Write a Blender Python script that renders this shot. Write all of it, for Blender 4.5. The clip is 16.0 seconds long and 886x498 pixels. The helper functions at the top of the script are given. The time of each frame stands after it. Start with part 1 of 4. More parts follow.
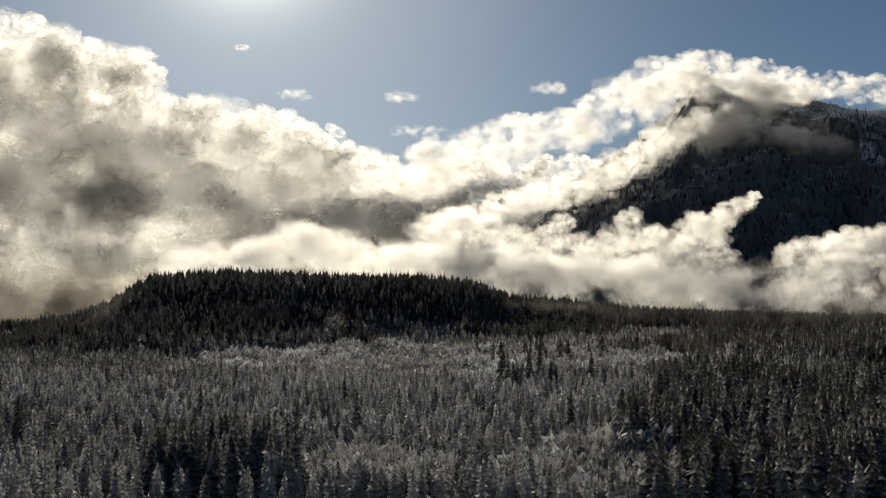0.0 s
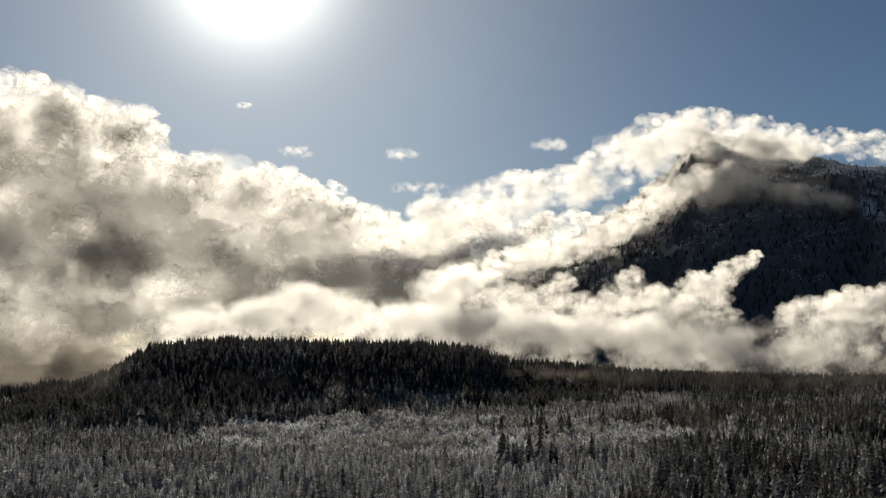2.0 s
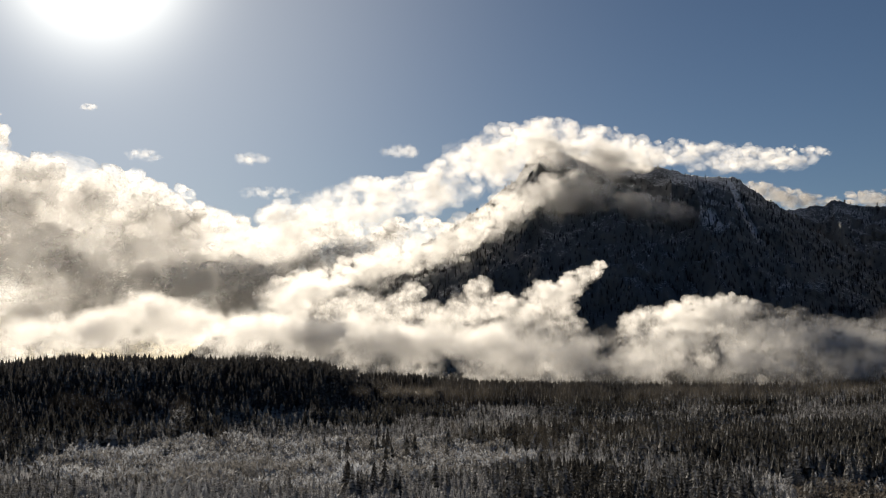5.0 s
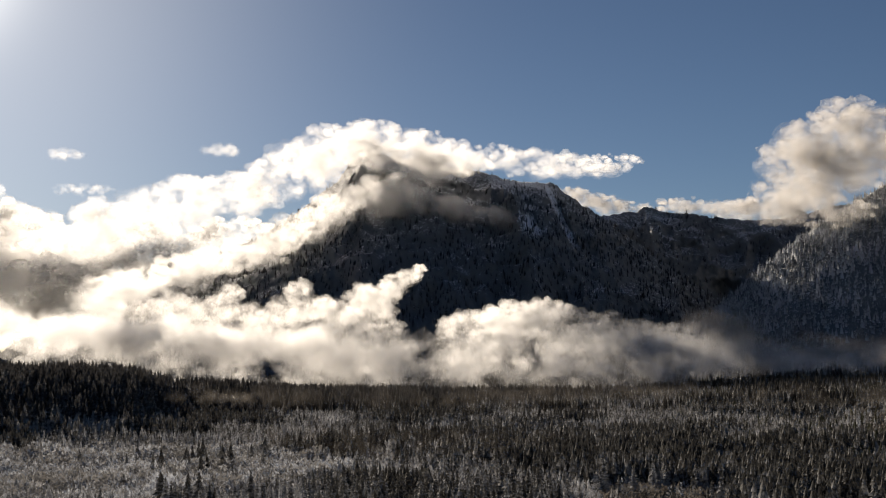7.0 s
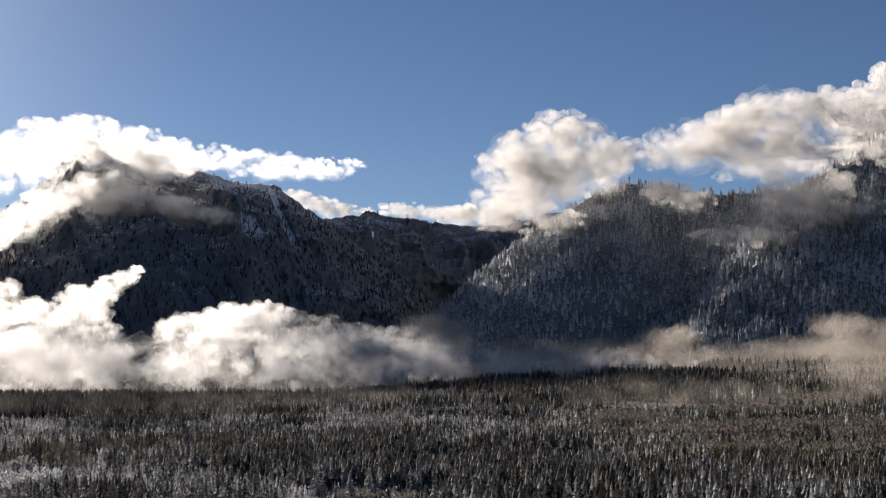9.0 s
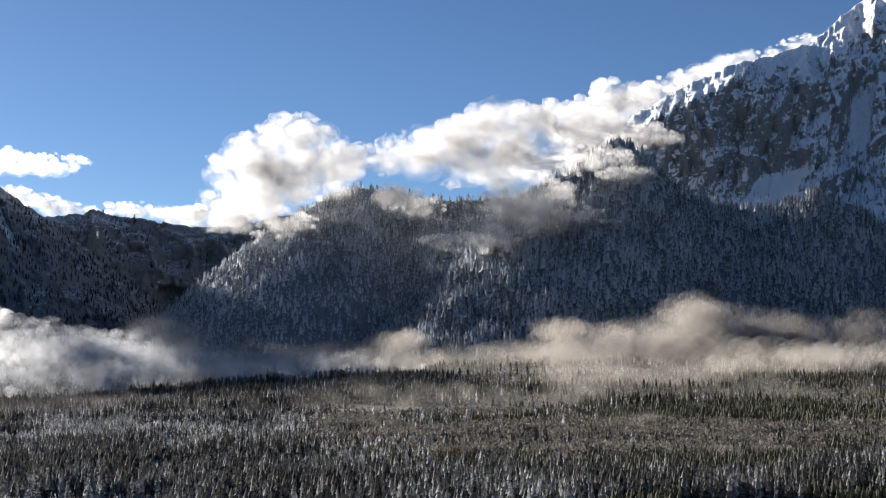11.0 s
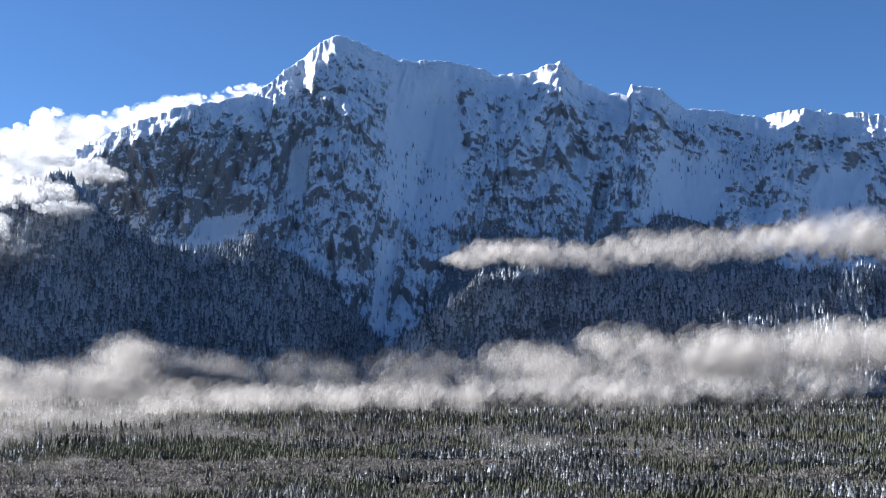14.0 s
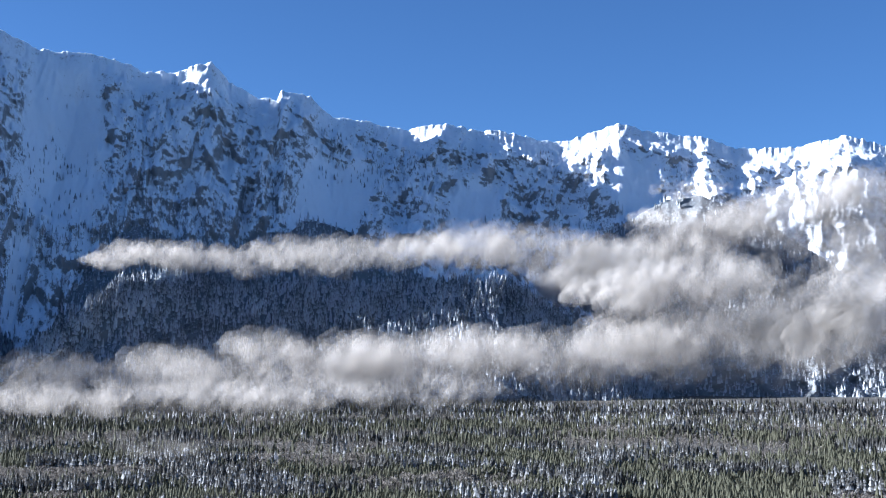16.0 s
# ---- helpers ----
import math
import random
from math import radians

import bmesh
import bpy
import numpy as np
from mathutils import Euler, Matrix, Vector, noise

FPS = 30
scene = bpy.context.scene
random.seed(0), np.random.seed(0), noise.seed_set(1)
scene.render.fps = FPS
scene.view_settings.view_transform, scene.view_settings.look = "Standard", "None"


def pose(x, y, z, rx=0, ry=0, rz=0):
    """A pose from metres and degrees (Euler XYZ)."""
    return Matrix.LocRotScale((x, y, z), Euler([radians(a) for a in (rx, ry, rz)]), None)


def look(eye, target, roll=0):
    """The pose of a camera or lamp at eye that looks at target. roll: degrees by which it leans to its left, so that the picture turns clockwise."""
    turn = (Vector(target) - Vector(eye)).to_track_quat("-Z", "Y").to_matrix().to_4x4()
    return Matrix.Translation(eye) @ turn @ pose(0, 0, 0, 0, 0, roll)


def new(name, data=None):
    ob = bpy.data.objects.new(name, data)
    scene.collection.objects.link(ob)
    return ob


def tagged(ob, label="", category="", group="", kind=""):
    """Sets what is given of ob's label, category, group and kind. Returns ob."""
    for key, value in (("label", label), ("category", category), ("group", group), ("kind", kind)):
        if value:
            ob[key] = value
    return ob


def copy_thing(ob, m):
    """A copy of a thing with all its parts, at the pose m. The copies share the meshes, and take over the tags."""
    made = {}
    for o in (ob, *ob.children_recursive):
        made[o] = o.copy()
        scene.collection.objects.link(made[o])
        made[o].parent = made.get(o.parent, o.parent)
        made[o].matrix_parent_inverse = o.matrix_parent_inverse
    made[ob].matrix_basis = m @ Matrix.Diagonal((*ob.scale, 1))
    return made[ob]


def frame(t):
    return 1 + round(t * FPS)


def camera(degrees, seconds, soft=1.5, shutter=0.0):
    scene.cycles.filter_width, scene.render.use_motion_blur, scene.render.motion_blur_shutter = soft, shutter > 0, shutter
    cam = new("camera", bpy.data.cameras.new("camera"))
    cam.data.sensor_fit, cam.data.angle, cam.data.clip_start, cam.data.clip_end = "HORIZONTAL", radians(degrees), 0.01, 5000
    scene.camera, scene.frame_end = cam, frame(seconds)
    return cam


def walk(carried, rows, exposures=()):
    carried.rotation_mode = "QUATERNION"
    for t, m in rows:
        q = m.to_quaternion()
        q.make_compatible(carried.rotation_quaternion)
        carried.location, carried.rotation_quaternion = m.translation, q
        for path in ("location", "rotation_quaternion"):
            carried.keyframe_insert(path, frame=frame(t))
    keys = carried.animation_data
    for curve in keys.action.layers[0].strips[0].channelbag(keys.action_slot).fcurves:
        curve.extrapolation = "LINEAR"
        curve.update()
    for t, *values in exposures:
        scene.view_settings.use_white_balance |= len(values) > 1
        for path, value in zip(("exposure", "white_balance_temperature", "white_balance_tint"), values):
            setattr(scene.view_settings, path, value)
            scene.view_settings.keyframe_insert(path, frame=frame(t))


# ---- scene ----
cam = camera(37.8, 16.0, 1.15)
# seconds, place, yaw, pitch, roll
PATH = [
    (0.0, (-0.00, 0.00, 50.00), 0.000, 1.518, -0.068),
    (0.5, (0.36, 0.12, 53.28), 0.036, 2.208, -0.061),
    (1.0, (0.71, 0.23, 56.49), 0.066, 2.908, -0.027),
    (1.5, (0.98, 0.31, 59.66), 0.082, 3.599, 0.023),
    (2.0, (1.24, 0.29, 62.62), 0.084, 3.846, 0.080),
    (2.5, (1.62, 0.04, 65.46), -0.629, 3.889, 0.145),
    (3.0, (2.03, -0.60, 67.78), -1.714, 3.909, 0.193),
    (5.5, (3.76, -6.51, 76.66), -7.951, 3.931, 0.219),
    (6.0, (4.01, -7.66, 78.13), -9.582, 3.921, 0.166),
    (6.5, (4.08, -8.78, 79.19), -11.687, 3.908, 0.125),
    (7.0, (4.08, -9.78, 79.99), -14.428, 3.914, 0.094),
    (7.5, (4.04, -10.56, 80.65), -17.598, 3.921, 0.055),
    (8.0, (4.11, -11.18, 81.24), -20.798, 3.936, 0.045),
    (8.5, (4.23, -11.67, 81.75), -23.769, 3.959, 0.072),
    (11.0, (4.52, -13.76, 83.88), -38.569, 4.069, 0.068),
    (11.5, (4.58, -14.31, 84.15), -41.559, 4.096, 0.085),
    (12.0, (4.68, -14.94, 84.36), -44.734, 4.116, 0.050),
    (12.5, (4.68, -15.58, 84.60), -48.727, 4.379, 0.032),
    (13.0, (4.56, -16.23, 84.79), -53.408, 4.972, -0.063),
    (13.5, (4.28, -16.91, 84.94), -58.262, 5.646, -0.092),
    (14.0, (3.84, -17.63, 85.06), -63.039, 5.853, -0.157),
    (14.5, (3.26, -18.29, 85.18), -67.750, 5.928, -0.213),
    (15.0, (2.51, -18.84, 85.29), -72.171, 5.990, -0.274),
    (15.5, (1.67, -19.28, 85.32), -75.779, 6.053, -0.289),
    (16.0, (0.79, -19.61, 85.27), -78.730, 6.114, -0.292),
]
walk(cam, [(t, pose(*eye, 90 + pitch, 0, yaw) @ pose(0, 0, 0, 0, 0, -roll)) for t, eye, yaw, pitch, roll in PATH],
     exposures=[(0.0, 0.4, 7250, 7), (3.0, 0.42, 7250, 8), (7.0, 0.7, 7350, 13), (9.0, 1.2, 6750, 14), (11.0, 1.7, 6250, 11), (16.0, 2.28, 5250, 11)])

# ---- light ----
SUN_AZ, SUN_EL = -8.7, 16.4
world = bpy.data.worlds.new("sky")
scene.world = world
world.use_nodes = True
wn = world.node_tree.nodes
sky = wn.new("ShaderNodeTexSky")
sky.sky_type = "NISHITA"
sky.sun_disc = False
sky.sun_elevation = radians(SUN_EL)
sky.sun_rotation = radians(SUN_AZ)
sky.altitude = 2500
sky.air_density = 0.9
sky.dust_density = 0.8
sky.ozone_density = 4.0
wn["Background"].inputs["Strength"].default_value = 0.030
# the hazy white aureole round the low sun, added to the sky's own colour
a, e = radians(SUN_AZ), radians(SUN_EL)
SUNWARD = (math.sin(a) * math.cos(e), math.cos(a) * math.cos(e), math.sin(e))
way = wn.new("ShaderNodeTexCoord")
near_sun = wn.new("ShaderNodeVectorMath")
near_sun.operation = "DOT_PRODUCT"
near_sun.inputs[1].default_value = SUNWARD
world.node_tree.links.new(way.outputs["Generated"], near_sun.inputs[0])
haze = sky.outputs["Color"]
for power, amount in ((620, 40.0), (42, 7.5)):
    fall, ring, both = wn.new("ShaderNodeMath"), wn.new("ShaderNodeVectorMath"), wn.new("ShaderNodeVectorMath")
    fall.operation, fall.inputs[1].default_value, fall.use_clamp = "POWER", power, True
    ring.operation, ring.inputs[0].default_value = "SCALE", (0.97 * amount, amount, 0.97 * amount)
    both.operation = "ADD"
    world.node_tree.links.new(near_sun.outputs["Value"], fall.inputs[0])
    world.node_tree.links.new(fall.outputs[0], ring.inputs["Scale"])
    world.node_tree.links.new(ring.outputs[0], both.inputs[0])
    world.node_tree.links.new(haze, both.inputs[1])
    haze = both.outputs[0]
world.node_tree.links.new(haze, wn["Background"].inputs["Color"])
sun = new("sun", bpy.data.lights.new("sun", "SUN"))
sun.data.energy, sun.data.angle, sun.data.color = 5.0, radians(0.6), (1.0, 0.94, 0.84)
sun.matrix_world = look((900 * math.sin(a) * math.cos(e), 900 * math.cos(a) * math.cos(e), 900 * math.sin(e)), (0, 0, 0))
scene.cycles.transparent_max_bounces = 80
scene.cycles.max_bounces, scene.cycles.diffuse_bounces, scene.cycles.transmission_bounces = 14, 10, 14

# ---- noise and mesh tools ----


def lattice(i, j, k):
    h = (i * 374761393 + j * 668265263 + k * 2147483647 + 1013904223) & 0xFFFFFFFF
    h = ((h ^ (h >> 13)) * 1274126177) & 0xFFFFFFFF
    h = ((h ^ (h >> 16)) * 2246822519) & 0xFFFFFFFF
    return ((h ^ (h >> 15)) & 0xFFFFFF) / 0xFFFFFF * 2 - 1


def vnoise(x, y, z):
    """Smooth value noise, -1 to 1."""
    x, y, z = np.broadcast_arrays(np.asarray(x, float), np.asarray(y, float), np.asarray(z, float))
    i, j, k = (np.floor(q).astype(np.int64) for q in (x, y, z))
    u, v, w = x - i, y - j, z - k
    u, v, w = (q * q * (3 - 2 * q) for q in (u, v, w))
    total = 0
    for a in (0, 1):
        for b in (0, 1):
            for c in (0, 1):
                total = total + lattice(i + a, j + b, k + c) * (u if a else 1 - u) * (v if b else 1 - v) * (w if c else 1 - w)
    return total


def fbm(x, y, z, octaves=4, ridged=False):
    total, amp = 0, 0.5
    for o in range(octaves):
        n = vnoise(x * 2 ** o + 17.3 * o, y * 2 ** o - 9.1 * o, z * 2 ** o + 4.7 * o)
        total = total + amp * ((1 - 2 * np.abs(n)) if ridged else n)
        amp *= 0.5
    return total


def smooth(lo, hi, x):
    t = np.clip((x - lo) / (hi - lo), 0, 1)
    return t * t * (3 - 2 * t)


def raw_mesh(name, verts, faces, material, shade=True, attribute=None, channel="thickness", lot=None):
    """A mesh from arrays; all faces have the same number of corners."""
    me = bpy.data.meshes.new(name)
    n, k = faces.shape
    me.vertices.add(len(verts))
    me.vertices.foreach_set("co", np.ascontiguousarray(verts, np.float32).ravel())
    me.loops.add(n * k)
    me.loops.foreach_set("vertex_index", np.ascontiguousarray(faces, np.int32).ravel())
    me.polygons.add(n)
    me.polygons.foreach_set("loop_start", np.arange(0, n * k, k, dtype=np.int32))
    me.polygons.foreach_set("use_smooth", np.full(n, shade))
    if attribute is not None:
        layer = me.attributes.new(channel, "FLOAT", "POINT")
        layer.data.foreach_set("value", np.ascontiguousarray(attribute, np.float32))
    if lot is not None:
        layer = me.attributes.new("lot", "FLOAT", "POINT")
        layer.data.foreach_set("value", np.ascontiguousarray(lot, np.float32))
    me.update(calc_edges=True)
    me.materials.append(material)
    return me


def grid_faces(rows, cols):
    i = np.arange(rows - 1)[:, None] * cols + np.arange(cols - 1)[None]
    return np.stack([i, i + 1, i + cols + 1, i + cols], -1).reshape(-1, 4)


# ---- materials ----
def material(name):
    m = bpy.data.materials.new(name)
    m.use_nodes = True
    nodes, links = m.node_tree.nodes, m.node_tree.links
    return m, nodes, links, nodes["Principled BSDF"]


def node(nodes, kind, **values):
    n = nodes.new(kind)
    for key, value in values.items():
        n.inputs[key].default_value = value
    return n


def ramp(nodes, links, source, stops):
    r = nodes.new("ShaderNodeValToRGB")
    while len(r.color_ramp.elements) < len(stops):
        r.color_ramp.elements.new(0.5)
    for el, (at, col) in zip(r.color_ramp.elements, stops):
        el.position, el.color = at, (*col, 1)
    links.new(source, r.inputs["Fac"])
    return r.outputs["Color"]


def noise_of(nodes, links, coords, scale, detail=4.0, rough=0.55):
    n = node(nodes, "ShaderNodeTexNoise", Scale=scale, Detail=detail, Roughness=rough)
    links.new(coords, n.inputs["Vector"])
    return n.outputs["Fac"]


def sums(nodes, links, op, a, b, clamp=False):
    n = nodes.new("ShaderNodeMath")
    n.operation, n.use_clamp = op, clamp
    for slot, v in zip(n.inputs, (a, b)):
        if isinstance(v, (int, float)):
            slot.default_value = v
        else:
            links.new(v, slot)
    return n.outputs[0]


def mix(nodes, links, fac, a, b):
    n = nodes.new("ShaderNodeMix")
    n.data_type = "RGBA"
    for slot, v in ((n.inputs[0], fac), (n.inputs[6], a), (n.inputs[7], b)):
        if isinstance(v, (tuple, float)):
            slot.default_value = (*v, 1) if isinstance(v, tuple) else v
        else:
            links.new(v, slot)
    return n.outputs[2]


def upward(nodes, links):
    g = nodes.new("ShaderNodeNewGeometry")
    s = nodes.new("ShaderNodeSeparateXYZ")
    links.new(g.outputs["Normal"], s.inputs[0])
    return g, s.outputs["Z"]


SNOW = (0.80, 0.82, 0.86)


def mountain_material(name, rock_a, rock_b, cover, rise, low, high, slope=0.3):
    """Rock and scrub under snow. cover: how much snow lies; rise: how much more of it between the heights low and high."""
    m, nodes, links, bsdf = material(name)
    g, up = upward(nodes, links)
    pos = g.outputs["Position"]
    big = noise_of(nodes, links, pos, 0.006, 5, 0.6)
    down = nodes.new("ShaderNodeVectorMath")
    down.operation = "MULTIPLY"
    down.inputs[1].default_value = (1, 1, 0.22)
    links.new(pos, down.inputs[0])
    fine = noise_of(nodes, links, down.outputs[0], 0.15, 7, 0.72)
    grain = noise_of(nodes, links, pos, 0.3, 3, 0.6)
    s = nodes.new("ShaderNodeSeparateXYZ")
    links.new(pos, s.inputs[0])
    h = nodes.new("ShaderNodeMapRange")
    links.new(s.outputs["Z"], h.inputs["Value"])
    for key, v in (("From Min", low), ("From Max", high), ("To Min", 0.0), ("To Max", rise)):
        h.inputs[key].default_value = v
    amount = sums(nodes, links, "ADD", sums(nodes, links, "MULTIPLY", sums(nodes, links, "SUBTRACT", up, 0.3), slope), h.outputs[0])
    ribs = ramp(nodes, links, noise_of(nodes, links, down.outputs[0], 0.011, 4, 0.6), [(0.4, (0.25, 0.25, 0.25)), (0.56, (1, 1, 1))])
    speckle = sums(nodes, links, "MULTIPLY", sums(nodes, links, "MULTIPLY", sums(nodes, links, "SUBTRACT", fine, 0.55), 2.8), ribs)
    amount = sums(nodes, links, "ADD", amount, speckle)
    amount = sums(nodes, links, "ADD", amount, sums(nodes, links, "MULTIPLY", sums(nodes, links, "SUBTRACT", big, 0.5), 0.5))
    amount = sums(nodes, links, "ADD", amount, sums(nodes, links, "MULTIPLY", sums(nodes, links, "SUBTRACT", grain, 0.5), 1.5))
    field = nodes.new("ShaderNodeAttribute")
    field.attribute_name = "snowfield"
    amount = sums(nodes, links, "ADD", amount, sums(nodes, links, "MULTIPLY", field.outputs["Fac"], 0.38))
    amount = sums(nodes, links, "ADD", amount, cover - 0.5)
    fac = ramp(nodes, links, amount, [(0.4, (0, 0, 0)), (0.56, (1, 1, 1))])
    rock = mix(nodes, links, grain, rock_a, rock_b)
    links.new(mix(nodes, links, fac, rock, SNOW), bsdf.inputs["Base Color"])
    bsdf.inputs["Roughness"].default_value = 0.85
    bsdf.inputs["Specular IOR Level"].default_value = 0.15
    bump = node(nodes, "ShaderNodeBump", Strength=0.5, Distance=6.0)
    links.new(fine, bump.inputs["Height"])
    links.new(bump.outputs[0], bsdf.inputs["Normal"])
    return m


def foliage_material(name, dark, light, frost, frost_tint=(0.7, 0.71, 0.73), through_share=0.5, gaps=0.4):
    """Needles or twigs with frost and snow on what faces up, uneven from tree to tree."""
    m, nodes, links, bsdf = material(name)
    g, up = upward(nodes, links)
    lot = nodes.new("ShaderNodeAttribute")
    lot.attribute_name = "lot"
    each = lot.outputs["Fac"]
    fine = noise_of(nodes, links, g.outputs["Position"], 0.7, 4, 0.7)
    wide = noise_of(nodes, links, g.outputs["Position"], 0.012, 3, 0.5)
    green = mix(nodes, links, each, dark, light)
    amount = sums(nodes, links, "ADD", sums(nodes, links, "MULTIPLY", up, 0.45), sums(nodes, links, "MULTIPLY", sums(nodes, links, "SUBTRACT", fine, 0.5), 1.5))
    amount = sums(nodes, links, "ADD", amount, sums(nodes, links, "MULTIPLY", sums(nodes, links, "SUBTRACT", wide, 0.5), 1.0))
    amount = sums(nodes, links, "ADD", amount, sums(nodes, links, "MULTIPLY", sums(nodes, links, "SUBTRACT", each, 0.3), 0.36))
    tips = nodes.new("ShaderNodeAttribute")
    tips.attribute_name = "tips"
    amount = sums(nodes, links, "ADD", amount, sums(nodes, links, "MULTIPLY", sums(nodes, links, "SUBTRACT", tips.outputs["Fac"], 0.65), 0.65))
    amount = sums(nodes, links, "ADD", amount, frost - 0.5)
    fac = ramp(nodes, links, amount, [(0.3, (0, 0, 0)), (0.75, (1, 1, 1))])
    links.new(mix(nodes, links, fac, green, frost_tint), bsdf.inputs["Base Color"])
    bsdf.inputs["Roughness"].default_value = 0.8
    bsdf.inputs["Specular IOR Level"].default_value = 0.2
    glow, both = nodes.new("ShaderNodeBsdfTranslucent"), nodes.new("ShaderNodeMixShader")
    links.new(bsdf.inputs["Base Color"].links[0].from_socket, glow.inputs["Color"])
    both.inputs[0].default_value = through_share
    links.new(bsdf.outputs[0], both.inputs[1])
    links.new(glow.outputs[0], both.inputs[2])
    # daylight passes through the gaps between the twigs
    gap, open_, clear = nodes.new("ShaderNodeMixShader"), nodes.new("ShaderNodeMath"), nodes.new("ShaderNodeBsdfTransparent")
    open_.operation, open_.use_clamp = "MULTIPLY", True
    links.new(ramp(nodes, links, noise_of(nodes, links, g.outputs["Position"], 1.7, 3, 0.7), [(0.42, (0, 0, 0)), (0.6, (1, 1, 1))]), open_.inputs[0])
    open_.inputs[1].default_value = gaps
    links.new(open_.outputs[0], gap.inputs[0])
    links.new(both.outputs[0], gap.inputs[1])
    links.new(clear.outputs[0], gap.inputs[2])
    links.new(gap.outputs[0], nodes["Material Output"].inputs["Surface"])
    return m


def ground_material():
    m, nodes, links, bsdf = material("forest_floor")
    g, up = upward(nodes, links)
    pos = g.outputs["Position"]
    wide, fine = noise_of(nodes, links, pos, 0.02, 5, 0.6), noise_of(nodes, links, pos, 0.6, 5, 0.65)
    brush = mix(nodes, links, fine, (0.03, 0.026, 0.022), (0.075, 0.066, 0.054))
    amount = sums(nodes, links, "ADD", sums(nodes, links, "MULTIPLY", wide, 0.6), sums(nodes, links, "MULTIPLY", fine, 0.6))
    fac = ramp(nodes, links, amount, [(0.68, (0, 0, 0)), (0.98, (1, 1, 1))])
    links.new(mix(nodes, links, fac, brush, (0.24, 0.24, 0.25)), bsdf.inputs["Base Color"])
    bsdf.inputs["Roughness"].default_value = 0.9
    bump = node(nodes, "ShaderNodeBump", Strength=0.6, Distance=0.6)
    links.new(fine, bump.inputs["Height"])
    links.new(bump.outputs[0], bsdf.inputs["Normal"])
    return m


def cloud_material(name, alpha, scale, tint, detail, low, high, even_share, skin=(0.9, 0.9, 0.9), torn_share=0.38):
    """Thin vapour: it scatters light forwards and back in the given tints and lets the rest through."""
    m, nodes, links, bsdf = material(name)
    nodes.remove(bsdf)
    g = nodes.new("ShaderNodeNewGeometry")
    d = nodes.new("ShaderNodeAttribute")
    d.attribute_name = "thickness"
    n = noise_of(nodes, links, g.outputs["Position"], scale, detail, 0.6)
    torn = noise_of(nodes, links, g.outputs["Position"], 4.5 * scale, 5, 0.65)
    n = sums(nodes, links, "ADD", sums(nodes, links, "MULTIPLY", n, 1 - torn_share), sums(nodes, links, "MULTIPLY", torn, torn_share))
    wisps = ramp(nodes, links, n, [(low, (0, 0, 0)), (high, (1, 1, 1))])
    fac = sums(nodes, links, "MULTIPLY", sums(nodes, links, "MULTIPLY", wisps, d.outputs["Fac"]), alpha, True)
    front = node(nodes, "ShaderNodeBsdfDiffuse", Color=(*skin, 1))
    back = node(nodes, "ShaderNodeBsdfTranslucent", Color=(*tint, 1))
    # droplets scatter sunlight alike whichever way the puff's skin is turned
    even = node(nodes, "ShaderNodeCombineXYZ", X=-SUNWARD[0], Y=-SUNWARD[1], Z=-SUNWARD[2])
    links.new(even.outputs[0], back.inputs["Normal"])
    both, out = nodes.new("ShaderNodeMixShader"), nodes.new("ShaderNodeMixShader")
    both.inputs[0].default_value = even_share
    links.new(front.outputs[0], both.inputs[1])
    links.new(back.outputs[0], both.inputs[2])
    clear = nodes.new("ShaderNodeBsdfTransparent")
    links.new(fac, out.inputs[0])
    links.new(clear.outputs[0], out.inputs[1])
    links.new(both.outputs[0], out.inputs[2])
    links.new(out.outputs[0], nodes["Material Output"].inputs["Surface"])
    return m


ROCK = mountain_material("snowy_rock", (0.15, 0.15, 0.16), (0.32, 0.31, 0.305), 0.9, 0.08, 250, 900, 1.25)
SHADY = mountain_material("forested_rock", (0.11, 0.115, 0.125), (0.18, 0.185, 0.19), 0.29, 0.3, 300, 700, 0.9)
# rock colours lifted pale and bluish to stand for the haze of distance
WOODED = mountain_material("hazed_wooded_slope", (0.12, 0.128, 0.138), (0.2, 0.21, 0.22), 0.62, 0.08, 100, 600)
FLOOR = ground_material()
GREEN_NEEDLES = foliage_material("sunlit_needles", (0.06, 0.061, 0.041), (0.12, 0.117, 0.08), 0.15, (0.38, 0.37, 0.34), 0.45, 0.25)
HILL_NEEDLES = foliage_material("hill_needles", (0.058, 0.056, 0.057), (0.11, 0.106, 0.104), 0.5, (0.52, 0.525, 0.54), 0.5, 0.38)
NEEDLES = foliage_material("frosted_needles", (0.088, 0.085, 0.079), (0.175, 0.168, 0.155), 0.84, (0.6, 0.605, 0.63), 0.55, 0.25)
DARK_NEEDLES = foliage_material("dark_needles", (0.054, 0.052, 0.05), (0.105, 0.102, 0.095), 0.6, (0.54, 0.545, 0.565), 0.52, 0.3)
# besides the frost, blue distance haze is put into these needles' colours
FAR_NEEDLES = foliage_material("hazed_snowy_needles", (0.13, 0.14, 0.155), (0.24, 0.25, 0.26), 0.94, (0.68, 0.7, 0.74), 0.4, 0.2)
BROWN_TWIGS = foliage_material("brown_twigs", (0.085, 0.075, 0.066), (0.16, 0.143, 0.127), 0.36, (0.37, 0.355, 0.34), 0.3)
TWIGS = foliage_material("frosted_twigs", (0.15, 0.145, 0.14), (0.29, 0.28, 0.27), 0.72, (0.66, 0.69, 0.74), 0.25)
BARK = foliage_material("bark", (0.03, 0.025, 0.02), (0.06, 0.05, 0.04), -0.3, gaps=0.0)
VAPOUR = cloud_material("cloud_vapour", 0.14, 0.011, (0.995, 0.99, 0.985), 7, 0.42, 0.56, 0.9)
